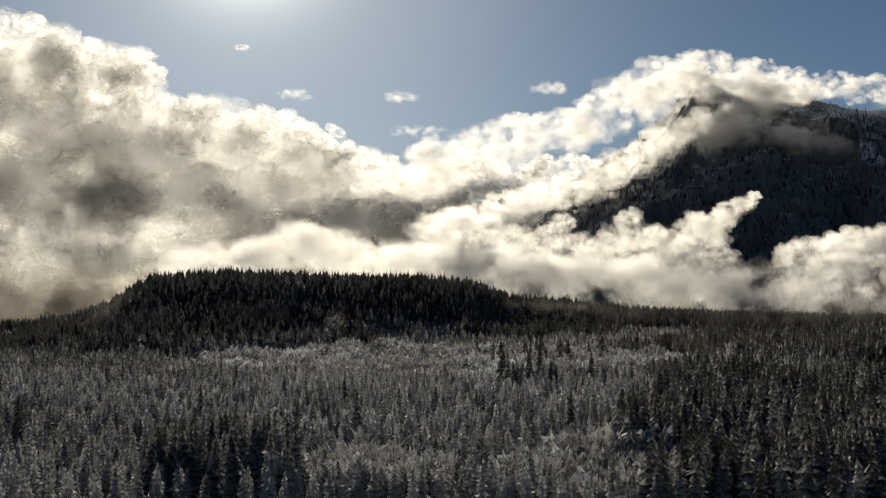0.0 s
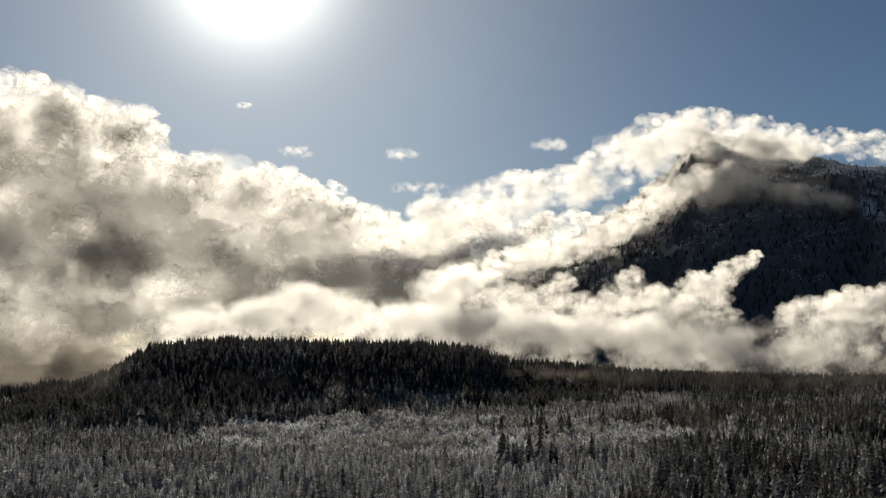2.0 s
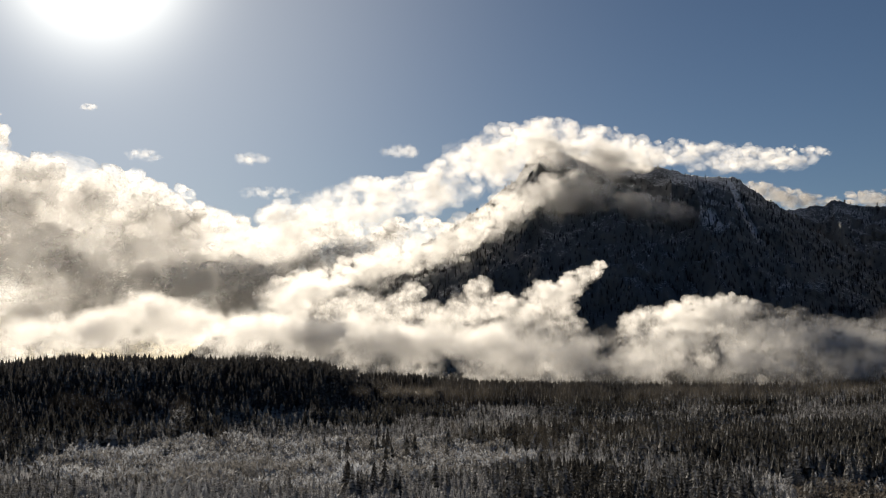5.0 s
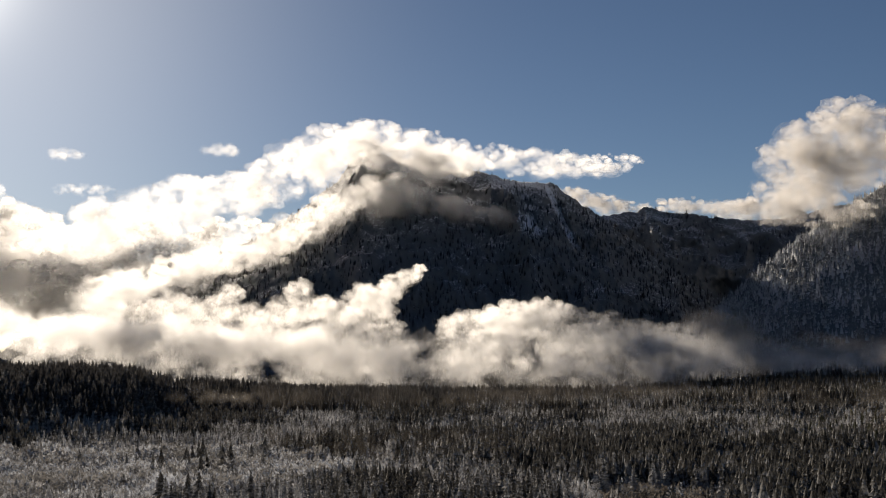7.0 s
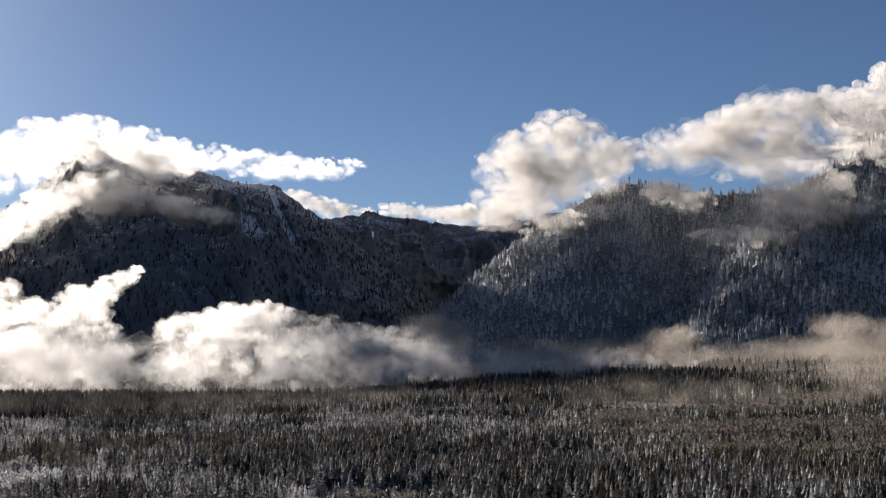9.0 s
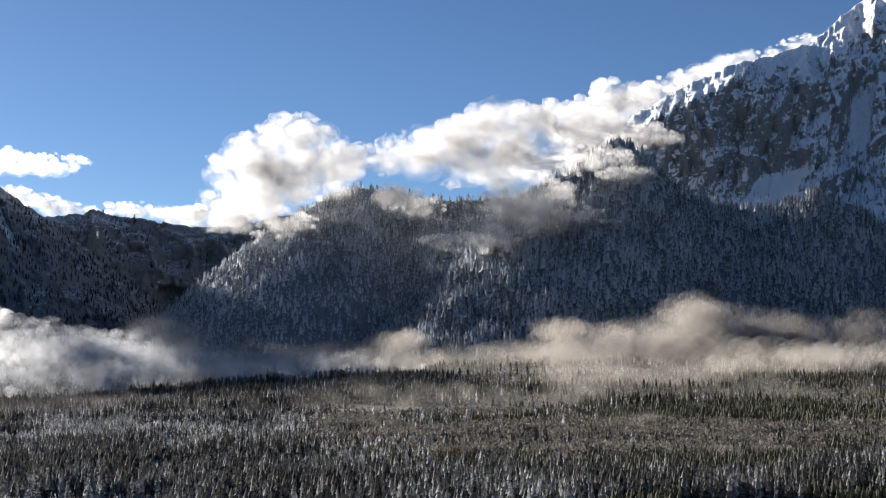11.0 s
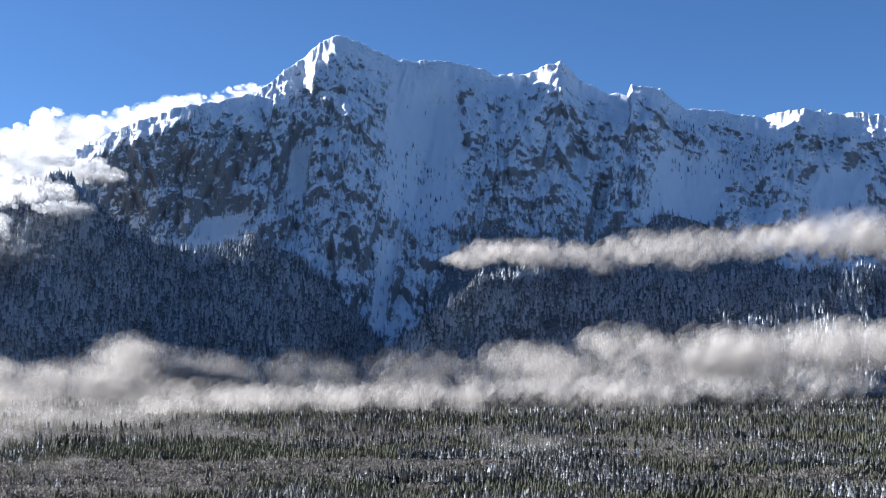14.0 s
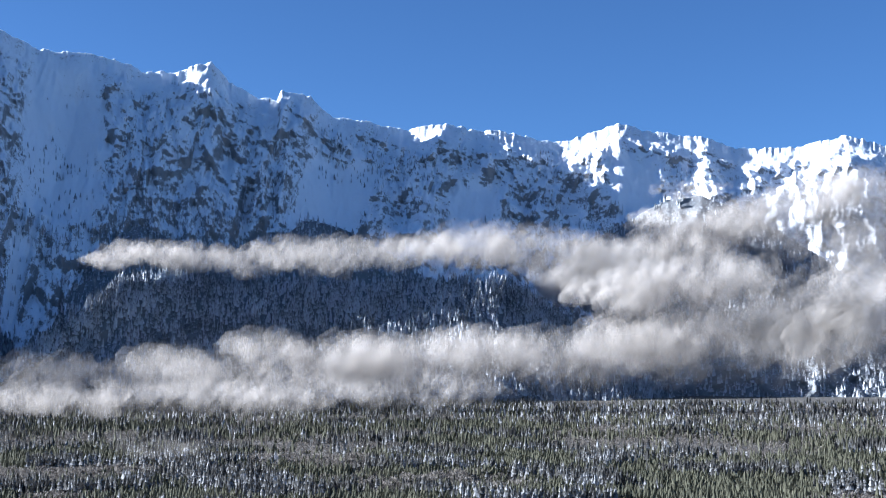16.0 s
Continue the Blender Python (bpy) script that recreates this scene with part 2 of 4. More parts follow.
# cumulus and mist: vapour tinted darker and warmer for weak, warm side-on sunlight
CUMULUS = cloud_material("dimmed_cumulus_vapour", 0.14, 0.011, (0.72, 0.7, 0.68), 7, 0.41, 0.57, 0.6, (0.96, 0.95, 0.94))
MIST = cloud_material("dimmed_mist_vapour", 0.105, 0.006, (0.39, 0.355, 0.318), 3, 0.2, 0.74, 0.58, (0.7, 0.66, 0.62), 0.1)

# ---- ground: one sheet to the horizon, with the wooded hill in it ----
HILL = [(-18.9, -14), (-14.3, 22), (-12.8, 41), (-9.5, 47), (-4.6, 43), (-0.9, 43), (1.2, 39), (2.9, 25), (5.4, 18), (9.1, 6), (16.2, -6), (22, -10)]


def hill_axis(az):
    """How far away the hill's crest runs, by direction."""
    return np.interp(az, [-20, -12.5, -6, 1.2, 4, 9.5, 17, 24], [1060, 1080, 1170, 1230, 1420, 1580, 1760, 1900])


def ground_z(x, y):
    d, az = np.hypot(x, y), np.degrees(np.arctan2(x, y))
    right = smooth(14, 45, az)
    base = (0.03 * np.maximum(d - 1000, 0)) * right + (1 - right) * (-0.008 * np.maximum(d - 900, 0))
    base = base + 2.5 * fbm(x / 160, y / 160, 3.1, 3)
    top = np.interp(az, [p[0] for p in HILL], [p[1] for p in HILL])
    off = d - hill_axis(az)
    near = np.exp(-np.square(np.minimum(off, 0) / 150)) * np.exp(-np.square(np.maximum(off, 0) / 260))
    inside = smooth(-32, -19, az) * (1 - smooth(17, 25, az))
    return base + (top - base) * near * inside


def build_ground():
    az = np.radians(np.concatenate([np.arange(-40, 120, 0.4), np.arange(120, 320.1, 4.0)]))
    r = np.concatenate([[0.5], np.geomspace(20, 4950, 130)])
    A, R = np.meshgrid(az, r)
    x, y = R * np.sin(A), R * np.cos(A)
    verts = np.stack([x, y, ground_z(x, y)], -1).reshape(-1, 3)
    ob = new("ground", raw_mesh("ground", verts, grid_faces(*A.shape)[:, ::-1], FLOOR))
    return tagged(ob, "snow-dusted valley floor with frosted brush", "ground", kind="structure")


build_ground()


# ---- mountains ----
def build_mountain(name, label, mat, crest, far, width, foot, cols, rows, power, spur, rough, spurs=(), crag=6.0, seed=0.0, lean=0.0, fields=(), flutes=0.0, turned=(0.0, 0.0, 1.0)):
    """A mountain front: a crest line (direction, height) at the distance far, falling over width metres to the height foot,
    with spurs and gullies that run down it, and a back side."""
    caz, cz = np.array(crest, float).T
    az = np.linspace(caz[0], caz[-1], cols)
    v = np.concatenate([-np.linspace(0.3, 0.0, 8)[:-1], np.linspace(0, 1, rows) ** 1.15])
    A, Vv = np.meshgrid(az, v)
    z0 = np.interp(az, caz, cz)
    spikes = crag * (fbm(az * 2.2 + seed, 0.3, seed, 5, True) - 0.2 + 0.5 * fbm(az * 9 + seed, 0.7, seed, 3, True)) * smooth(0, 1.5, az - caz[0]) * smooth(0, 1.5, caz[-1] - az)
    ft = np.minimum(foot, z0 - 10) - 60
    f = np.clip(Vv, 0, 1)
    Z = ft + (z0 - ft) * (1 - f) ** power
    Z = np.where(Vv < 0, z0 + (z0 - foot) * Vv * 1.6, Z) + spikes * (1 - smooth(0, 0.05, np.abs(Vv)))
    warp = 0.6 * fbm(A * 0.5 + seed, f * 3, seed + 2, 3)
    ribs = fbm((A + warp) * spur[1] + seed, f * 3.5, seed, 5, True)
    bend = turned[1] * np.clip(turned[0] - A, 0, turned[2])
    reach = lean * (A - caz[0]) - bend
    Z = 80 + (Z - 80) * (far + reach) / (far + 0.5 * lean * (caz[-1] - caz[0]))
    D = far + reach + bend * smooth(0, 0.5, f) - width * Vv
    calm = np.zeros_like(A)
    for a0, f0, a1, f1, wide in fields:
        t = np.clip((f - f0) / (f1 - f0), 0, 1)
        off = np.abs(A + 0.5 * warp - (a0 + (a1 - a0) * t)) / wide
        calm = np.maximum(calm, (1 - smooth(0.6, 1.1, off + 0.3 * warp)) * smooth(f0 - 0.05, f0 + 0.05, f) * (1 - smooth(f1 - 0.04, f1 + 0.06, f)))
    rough = rough * (1 - 0.8 * calm)
    grow = smooth(0.0, 0.25, f) * (1 - 0.5 * smooth(0.75, 1, f))
    D = D - spur[0] * (ribs - 0.1) * grow * (1 - 0.7 * calm)
    for a0, f0, a1, f1, amp, wide in spurs:
        t = np.clip((f - f0) / (f1 - f0), 0, 1)
        off = np.abs(A + 0.4 * warp - (a0 + (a1 - a0) * t)) / wide
        inside = smooth(f0 - 0.08, f0 + 0.04, f) * (1 - smooth(f1 - 0.05, f1 + 0.12, f))
        D = D - amp * np.maximum(0, 1 - off) ** 1.3 * inside
    x, y = D * np.sin(np.radians(A)), D * np.cos(np.radians(A))
    edge = smooth(0.0, 0.12, f) + (0.25 if flutes > 0 else 0.12)
    D = D + rough * edge * fbm(x / 65, y / 65, Z / 170, 5)
    # flutes: narrow ribs and gullies that run down the face, a little aslant
    flutes = flutes * (1 - 0.7 * smooth(82, 90, A))
    down, along = (1 - f) * (z0 - ft) * 1.3, A * 68 + 60 * warp
    crags = fbm(along / 62 + seed, down / 330, seed + 8, 6, True) + 0.5 * fbm(along / 25 + down / 170, down / 130, seed + 3, 4, True)
    D = D - 0.85 * flutes * crags * edge * (1 - 0.85 * calm)
    flute = fbm((A + 0.9 * warp + 2.4 * f) * 1.7 + seed, f * 5, seed + 5, 5, True)
    D = D - flutes * flute * edge * (1 - 0.75 * calm)
    Z = Z + 0.25 * rough * edge * smooth(0, 0.2, f) * fbm(x / 60 + 7, y / 60, Z / 60, 4)
    x, y = D * np.sin(np.radians(A)), D * np.cos(np.radians(A))
    fine = fbm(x / 30, y / 30, Z / 75, 3, True) * 0.13 * rough * edge
    x, y, Z = x - fine * np.sin(np.radians(A)), y - fine * np.cos(np.radians(A)), Z + 0.5 * fine * smooth(0, 0.1, f)
    verts = np.stack([x, y, Z], -1)
    ob = new(name, raw_mesh(name, verts.reshape(-1, 3), grid_faces(*A.shape), mat, True, calm.ravel(), "snowfield"))
    tagged(ob, label, "mountain")
    return verts, np.maximum(Vv, 0)


DARK_PEAK = build_mountain(
    "mountain", "dark forested mountain with a rocky summit wrapped in cloud", SHADY,
    [(-5.3, -4), (-3.5, 73), (-0.4, 151), (3.4, 290), (6.2, 376), (8.2, 471), (9.9, 565), (10.9, 682), (11.6, 646), (14.1, 618), (16.4, 586),
     (17.6, 561), (19.3, 557), (20.5, 497), (21.5, 448), (23.5, 343), (25.8, 220), (28.5, 80)],
    4000, 1000, 0, 460, 130, 0.95, (110, 0.5), 45, [(17.5, 0.05, 19.5, 0.9, 120, 1.6)], 10, 1.3, 0.0, [(19.4, 0.05, 20.3, 0.3, 0.3), (18.2, 0.2, 18.5, 0.3, 0.5)], 12)
FAR_RIDGE = build_mountain(
    "mountain", "distant saddle ridge with snow between dark trees", SHADY,
    [(16.5, 300), (18.3, 414), (20.5, 484), (21.8, 502), (23.0, 510), (23.5, 528), (24.3, 504), (25.5, 498), (27.6, 473), (29.3, 480), (31.8, 519), (34.2, 506), (36.6, 463), (40, 400)],
    4500, 700, 60, 340, 80, 0.9, (140, 0.7), 50, [], 9, 5.1)
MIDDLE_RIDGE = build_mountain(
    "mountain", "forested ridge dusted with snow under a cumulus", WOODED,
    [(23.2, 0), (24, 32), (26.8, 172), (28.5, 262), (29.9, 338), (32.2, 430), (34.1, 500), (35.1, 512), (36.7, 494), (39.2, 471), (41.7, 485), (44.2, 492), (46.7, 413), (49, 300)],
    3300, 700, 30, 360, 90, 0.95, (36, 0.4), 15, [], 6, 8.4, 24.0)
MASSIF = build_mountain(
    "mountain", "steep snow-covered rocky massif with a pointed summit", ROCK,
    [(43.7, 598), (45.3, 699), (46.8, 805), (49.3, 911), (51.4, 978), (53.4, 1014), (54.9, 1040), (55.9, 1106), (57.4, 1188), (58.4, 1239), (59.2, 1222), (60.5, 1187),
     (61.2, 1164), (63.3, 1160), (65.1, 1138), (65.6, 1109), (67.1, 1120), (68.6, 1160), (69.4, 1091), (70.4, 1052), (71.5, 1032), (71.7, 1071), (73, 1050),
     (74, 981), (75.2, 979), (77.2, 943), (78.9, 965), (80.1, 949), (81.8, 938), (83.9, 901), (85.2, 919), (86.8, 965), (87.9, 934), (89.4, 921), (90.6, 905),
     (91.8, 868), (93, 859), (94.7, 865), (96.6, 893), (98.1, 852), (101, 806), (104.2, 703)],
    3900, 900, 150, 1200, 240, 1.0, (50, 0.9), 34,
    [(58.4, 0.0, 59.6, 0.62, 60, 2.4), (55.5, 0.12, 54.4, 0.6, 36, 2.0), (68.3, 0.1, 64.5, 0.6, 50, 2.6), (72, 0.05, 70.5, 0.5, 45, 1.6),
     (78.9, 0.06, 77.5, 0.6, 60, 1.6), (86.8, 0.12, 88.5, 0.6, 26, 2.2), (96.6, 0.12, 95, 0.6, 26, 2.4), (63.0, 0.15, 62.0, 0.5, -60, 1.6)], 11, 2.7, 13.2,
    [(62.4, 0.06, 62.2, 0.55, 1.8), (53.6, 0.42, 52.4, 0.62, 1.3), (60.9, 0.6, 60.4, 0.88, 0.4), (74.5, 0.2, 73.5, 0.5, 1.6), (87.2, 0.15, 88, 0.4, 1.2), (57, 0.3, 56.8, 0.45, 0.6), (80.5, 0.25, 80, 0.5, 1.0)], 26, (58.6, 55.0, 5.5))
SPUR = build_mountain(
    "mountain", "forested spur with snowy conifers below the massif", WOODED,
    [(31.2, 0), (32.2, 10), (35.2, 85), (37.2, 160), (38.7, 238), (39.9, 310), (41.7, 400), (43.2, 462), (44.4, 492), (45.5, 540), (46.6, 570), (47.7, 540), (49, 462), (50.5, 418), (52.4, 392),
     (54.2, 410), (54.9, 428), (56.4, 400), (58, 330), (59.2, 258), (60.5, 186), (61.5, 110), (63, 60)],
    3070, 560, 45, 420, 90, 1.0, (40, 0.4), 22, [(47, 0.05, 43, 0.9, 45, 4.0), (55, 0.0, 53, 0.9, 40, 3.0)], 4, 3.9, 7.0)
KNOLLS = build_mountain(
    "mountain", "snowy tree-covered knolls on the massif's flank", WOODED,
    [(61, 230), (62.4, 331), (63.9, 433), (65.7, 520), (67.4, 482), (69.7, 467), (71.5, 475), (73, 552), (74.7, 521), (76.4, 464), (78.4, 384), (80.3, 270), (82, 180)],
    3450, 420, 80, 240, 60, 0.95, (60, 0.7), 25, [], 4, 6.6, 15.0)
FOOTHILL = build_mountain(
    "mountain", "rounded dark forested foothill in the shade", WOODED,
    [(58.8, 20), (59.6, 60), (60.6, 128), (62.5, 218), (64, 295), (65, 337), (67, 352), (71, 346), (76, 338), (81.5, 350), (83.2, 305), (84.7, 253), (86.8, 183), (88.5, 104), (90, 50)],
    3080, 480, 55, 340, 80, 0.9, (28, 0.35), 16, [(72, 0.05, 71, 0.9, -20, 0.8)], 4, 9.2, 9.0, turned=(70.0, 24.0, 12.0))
FAR_KNOLL = build_mountain(
    "mountain", "snow-covered wooded knoll under the long ridge", WOODED,
    [(84, 440), (85.4, 515), (87.4, 590), (88.9, 648), (90.4, 658), (91.6, 624), (93, 574), (95.3, 470), (97, 380)],
    3900, 300, 200, 200, 60, 0.95, (50, 0.7), 25, [], 4, 12.6)
LOW_HILL = build_mountain(
    "mountain", "low wooded hill half hidden in fog", WOODED,
    [(84, 80), (85.4, 180), (87.7, 348), (90.3, 365), (92.3, 341), (94.6, 301), (97.8, 209), (100, 120)],
    3600, 400, 60, 240, 70, 0.95, (60, 0.5), 25, [], 4, 15.6)


# ---- trees ----
def conifer_proto(tiers, sides, seed, girth=0.19, droop=0.3, bare=0.05, boughs=0, tall=1.9):
    """A conifer one metre high: jagged drooping tiers that narrow to a leader, and single boughs that stand out of them."""
    rng = np.random.default_rng(seed)
    verts, faces, tips = [], [], []
    for t in range(tiers):
        f = t / tiers
        base, top = bare + (1 - bare) * f, min(1.03, bare + (1 - bare) * (f + tall / tiers))
        rad = girth * (1 - f) ** 0.85 + 0.015
        k = len(verts)
        verts.append((0.008 * rng.normal(), 0.008 * rng.normal(), top))
        turn = rng.random() * 6.28
        for s in range(sides):
            a = turn + 6.283 * s / sides + rng.normal() * 0.15
            r = rad * (1.12 if s % 2 else 0.74) * (1 + 0.15 * rng.normal())
            verts.append((r * math.cos(a), r * math.sin(a), base - droop * r + 0.02 * rng.normal()))
        faces += [(k, k + 1 + s, k + 1 + (s + 1) % sides) for s in range(sides)]
        tips += [0.0] + [1.0] * sides
    for k in range(boughs):
        f = (k + 0.5) / boughs
        z, a = bare + (0.93 - bare) * f, 2.4 * k + 0.25 * rng.normal()
        r, n = (girth * (1 - f) ** 0.85 + 0.02) * (1.15 + 0.2 * rng.normal()), len(verts)
        verts += [(0, 0, z + 0.07), (0.8 * r * math.cos(a - 0.2), 0.8 * r * math.sin(a - 0.2), z), (r * math.cos(a), r * math.sin(a), z - 0.12 * r), (0.8 * r * math.cos(a + 0.2), 0.8 * r * math.sin(a + 0.2), z)]
        faces += [(n, n + 1, n + 2), (n, n + 2, n + 3)]
        tips += [0.3, 0.9, 1.1, 0.9]
    return np.array(verts), np.array(faces), np.array(tips)


def bush_proto(twigs, seed, thick=0.03):
    """A bare frosted crown one metre high: a stem and many thin twigs that fan outwards."""
    rng = np.random.default_rng(seed)
    verts, faces = [(0.02, 0, 0), (-0.02, 0, 0), (0, 0, 0.7)], [(0, 1, 2)]
    for _ in range(twigs):
        u = rng.normal(size=3)
        u /= np.linalg.norm(u)
        c = np.array((0, 0, 0.55)) + u * np.array((0.26, 0.26, 0.34)) * rng.random() ** 0.5
        tip = c + (u * 0.6 + np.array((0, 0, 0.5)) + 0.3 * rng.normal(size=3)) * rng.uniform(0.12, 0.24)
        w = rng.normal(size=3) * thick
        k = len(verts)
        verts += [tuple(c - w), tuple(c + w), tuple(tip)]
        faces.append((k, k + 1, k + 2))
    return np.array(verts), np.array(faces), np.full(len(verts), 0.75)


def scatter(name, label, protos, places, heights, mat, widths=None, category="forest", kind="stuff", seed=1):
    rng = np.random.default_rng(seed)
    pick, turn = rng.integers(0, len(protos), len(places)), rng.random(len(places)) * 6.283
    wide = rng.uniform(0.95, 1.4, len(places)) if widths is None else widths
    out_v, out_f, out_t, out_l, base = [], [], [], [], 0
    for p, (pv, pf, pt) in enumerate(protos):
        s = np.where(pick == p)[0]
        if not len(s):
            continue
        c, sn, h = np.cos(turn[s])[:, None], np.sin(turn[s])[:, None], heights[s][:, None]
        w = h * wide[s][:, None]
        x, y = w * (pv[:, 0] * c - pv[:, 1] * sn), w * (pv[:, 0] * sn + pv[:, 1] * c)
        v = np.stack([x, y, h * pv[:, 2]], -1) + places[s][:, None, :]
        out_v.append(v.reshape(-1, 3))
        out_f.append((pf[None] + base + np.arange(len(s))[:, None, None] * len(pv)).reshape(-1, 3))
        out_t.append(np.tile(pt, len(s)))
        out_l.append(np.repeat(rng.random(len(s)), len(pv)))
        base += len(s) * len(pv)
    ob = new(name, raw_mesh(name, np.concatenate(out_v), np.concatenate(out_f), mat, False, np.concatenate(out_t), "tips", np.concatenate(out_l)))
    return tagged(ob, label, category, kind=kind)


def jittered(az0, az1, r0, r1, step, seed):
    """Places about step apart over a sector of the valley."""
    rng = np.random.default_rng(seed)
    n = int(0.5 * radians(az1 - az0) * (r1 ** 2 - r0 ** 2) / step ** 2)
    u = (np.arange(n) * 0.754877666 + rng.random(n) * 0.002) % 1
    w = (np.arange(n) * 0.569840291 + rng.random(n) * 0.002) % 1
    a, r = np.radians(az0 + (az1 - az0) * u), np.sqrt(r0 ** 2 + (r1 ** 2 - r0 ** 2) * w)
    return r * np.sin(a), r * np.cos(a)


def clearing(x, y):
    """How open and brushy the forest is: 1 in the frosted clearings."""
    d, az = np.hypot(x, y), np.degrees(np.arctan2(x, y))
    n = fbm(x / 120, y / 120, 9.7, 3)
    spots = ((1, 740, 11, 190), (6, 330, 5, 45), (-3, 330, 4, 40), (24, 640, 5, 60), (48, 1120, 11, 110), (60, 1150, 8, 90), (86, 880, 12, 26), (76, 1080, 4, 30), (40, 1300, 6, 60))
    best = np.full_like(d, -1.0)
    for a, r, wa, wr in spots:
        best = np.maximum(best, 1 - np.square((az - a) / wa) - np.square((d - r) / wr))
    # east of the clearings the forest is broken by many brushy gaps
    best = np.maximum(best, -0.45 + 0.5 * smooth(22, 36, az) * smooth(840, 930, d) + 0.9 * smooth(22, 36, az) * fbm(x / 210, y / 210, 31.0, 3))
    return smooth(-0.1, 0.35, best + 0.8 * n)


CONIFERS = [conifer_proto(11, 8, s, 0.18, 0.15, boughs=14, tall=1.4) for s in range(8)]
MID_CONIFERS = [conifer_proto(4, 5, 20 + s, 0.19, 0.2, tall=1.6) for s in range(8)]
FAR_CONIFERS = [conifer_proto(2, 4, 40 + s, 0.17, 0.2, 0.0) for s in range(6)]
BUSHES = [bush_proto(90, s, 0.022) for s in range(5)]
FAR_BUSHES = [bush_proto(22, 10 + s, 0.05) for s in range(5)]


def plant(label, az0, az1, r0, r1, step, protos, bushes, seed):
    x, y = jittered(az0, az1, r0, r1, step, seed)
    rng = np.random.default_rng(seed)
    z = ground_z(x, y)
    d, az = np.hypot(x, y), np.degrees(np.arctan2(x, y))
    open_ = clearing(x, y)
    old = smooth(0.05, 0.3, fbm(x / 70, y / 70, 21.0, 3) + 0.35 * smooth(8, 16, az) * (1 - smooth(620, 760, d)) - 0.15 * (1 - smooth(-2, 6, az)) * (1 - smooth(700, 800, d)))
    on_hill = np.exp(-np.square((d - hill_axis(az)) / 190)) * (1 - smooth(17, 25, az))
    for sa, sr, wa, wr in ((-11.5, 960, 4.5, 170), (-9.5, 330, 3.2, 40), (13.5, 450, 5.5, 170), (3.8, 590, 1.3, 32), (38, 730, 14, 70), (60, 760, 9, 60), (22, 820, 6, 110)):
        spot = 1 - np.square((az - sa) / wa) - np.square((d - sr) / wr)
        old = np.maximum(old, smooth(-0.05, 0.35, spot + 0.5 * fbm(x / 60, y / 60, 5.0, 3)))
    old = np.maximum(old, smooth(0.3, 0.6, on_hill))
    lot = rng.random(len(x))
    far_enough = np.where(d < 640, rng.random(len(x)) < np.where(old > 0.5, 0.62, 0.85), True)
    bush = lot < 0.9 * open_ + 0.03
    tall = ~bush & far_enough & (rng.random(len(x)) < old)
    young = ~bush & far_enough & ~tall
    P = np.stack([x, y, z - 0.3], -1)
    h = np.where(tall, rng.uniform(12, 19, len(x)), rng.uniform(7.5, 12.5, len(x)) * (1 + 0.15 * smooth(25, 50, az)))
    h = np.where(bush, rng.uniform(4.5, 9, len(x)), h)
    hilly = tall & (on_hill > 0.3)
    tall = tall & ~hilly
    green = young & (rng.random(len(x)) < smooth(22, 50, az) * (1 - 0.6 * smooth(1700, 2500, d)))
    young = young & ~green
    for name, which, mat in (("young frosted conifers, ", young, NEEDLES), ("sunlit green conifers, ", green, GREEN_NEEDLES),
                             ("tall dark conifers, ", tall, DARK_NEEDLES), ("dark conifers on the hill, ", hilly, HILL_NEEDLES)):
        if which.sum() > 20:
            scatter("conifer_forest", name + label, protos, P[which], h[which], mat, seed=seed)
    scatter("frosted_brush", "bare frosted brush and saplings, " + label, bushes, P[bush], h[bush], BROWN_TWIGS if az0 > 10 or r0 > 1300 else TWIGS, rng.uniform(0.9, 1.5, bush.sum()), "brush", seed=seed + 2)


plant("in the near valley", -24, 22, 270, 640, 5.9, CONIFERS, BUSHES, 3)
plant("in the middle of the valley", -24, 30, 640, 1350, 6.8, MID_CONIFERS, FAR_BUSHES, 4)
plant("beyond the clearings", 22, 50, 590, 1350, 6.0, MID_CONIFERS, FAR_BUSHES, 5)
plant("under the massif", 50, 74, 680, 870, 6.4, MID_CONIFERS, FAR_BUSHES, 9)
plant("below the massif", 50, 104, 870, 1400, 6.0, MID_CONIFERS, FAR_BUSHES, 6)
plant("towards the far side of the valley", -24, 106, 1400, 2000, 8.5, FAR_CONIFERS, FAR_BUSHES, 7)
plant("at the foot of the mountains", -24, 106, 2000, 2800, 14.0, FAR_CONIFERS, FAR_BUSHES, 8)


def plant_brush(az0, az1, r0, r1, step, seed):
    """Close frosted thickets in the clearings."""
    x, y = jittered(az0, az1, r0, r1, step, seed)
    s = clearing(x, y) > 0.55
    rng = np.random.default_rng(seed)
    P = np.stack([x, y, ground_z(x, y) - 0.3], -1)[s]
    cell = np.floor(P[:, :2] / 24)
    middle = (cell + 0.5 + 0.22 * np.stack([lattice(cell[:, 0].astype(int), cell[:, 1].astype(int), k) for k in (1, 2)], -1)) * 24
    dome = np.sqrt(np.clip(1 - np.square(np.linalg.norm(P[:, :2] - middle, axis=1) / 15), 0, 1))
    swell = (0.45 + 1.0 * dome) * (1 + 0.8 * fbm(P[:, 0] / 50, P[:, 1] / 50, 2.0, 2))
    scatter("frosted_brush", "dense frosted thicket in a forest clearing", FAR_BUSHES, P, rng.uniform(5.5, 7.5, len(P)) * swell, BROWN_TWIGS if az0 > 10 else TWIGS, rng.uniform(1.1, 1.8, len(P)), "brush", seed=seed)


plant_brush(-14, 14, 580, 960, 4.3, 31)
plant_brush(-9, 13, 275, 400, 3.6, 32)
plant_brush(34, 104, 900, 1330, 5.2, 33)


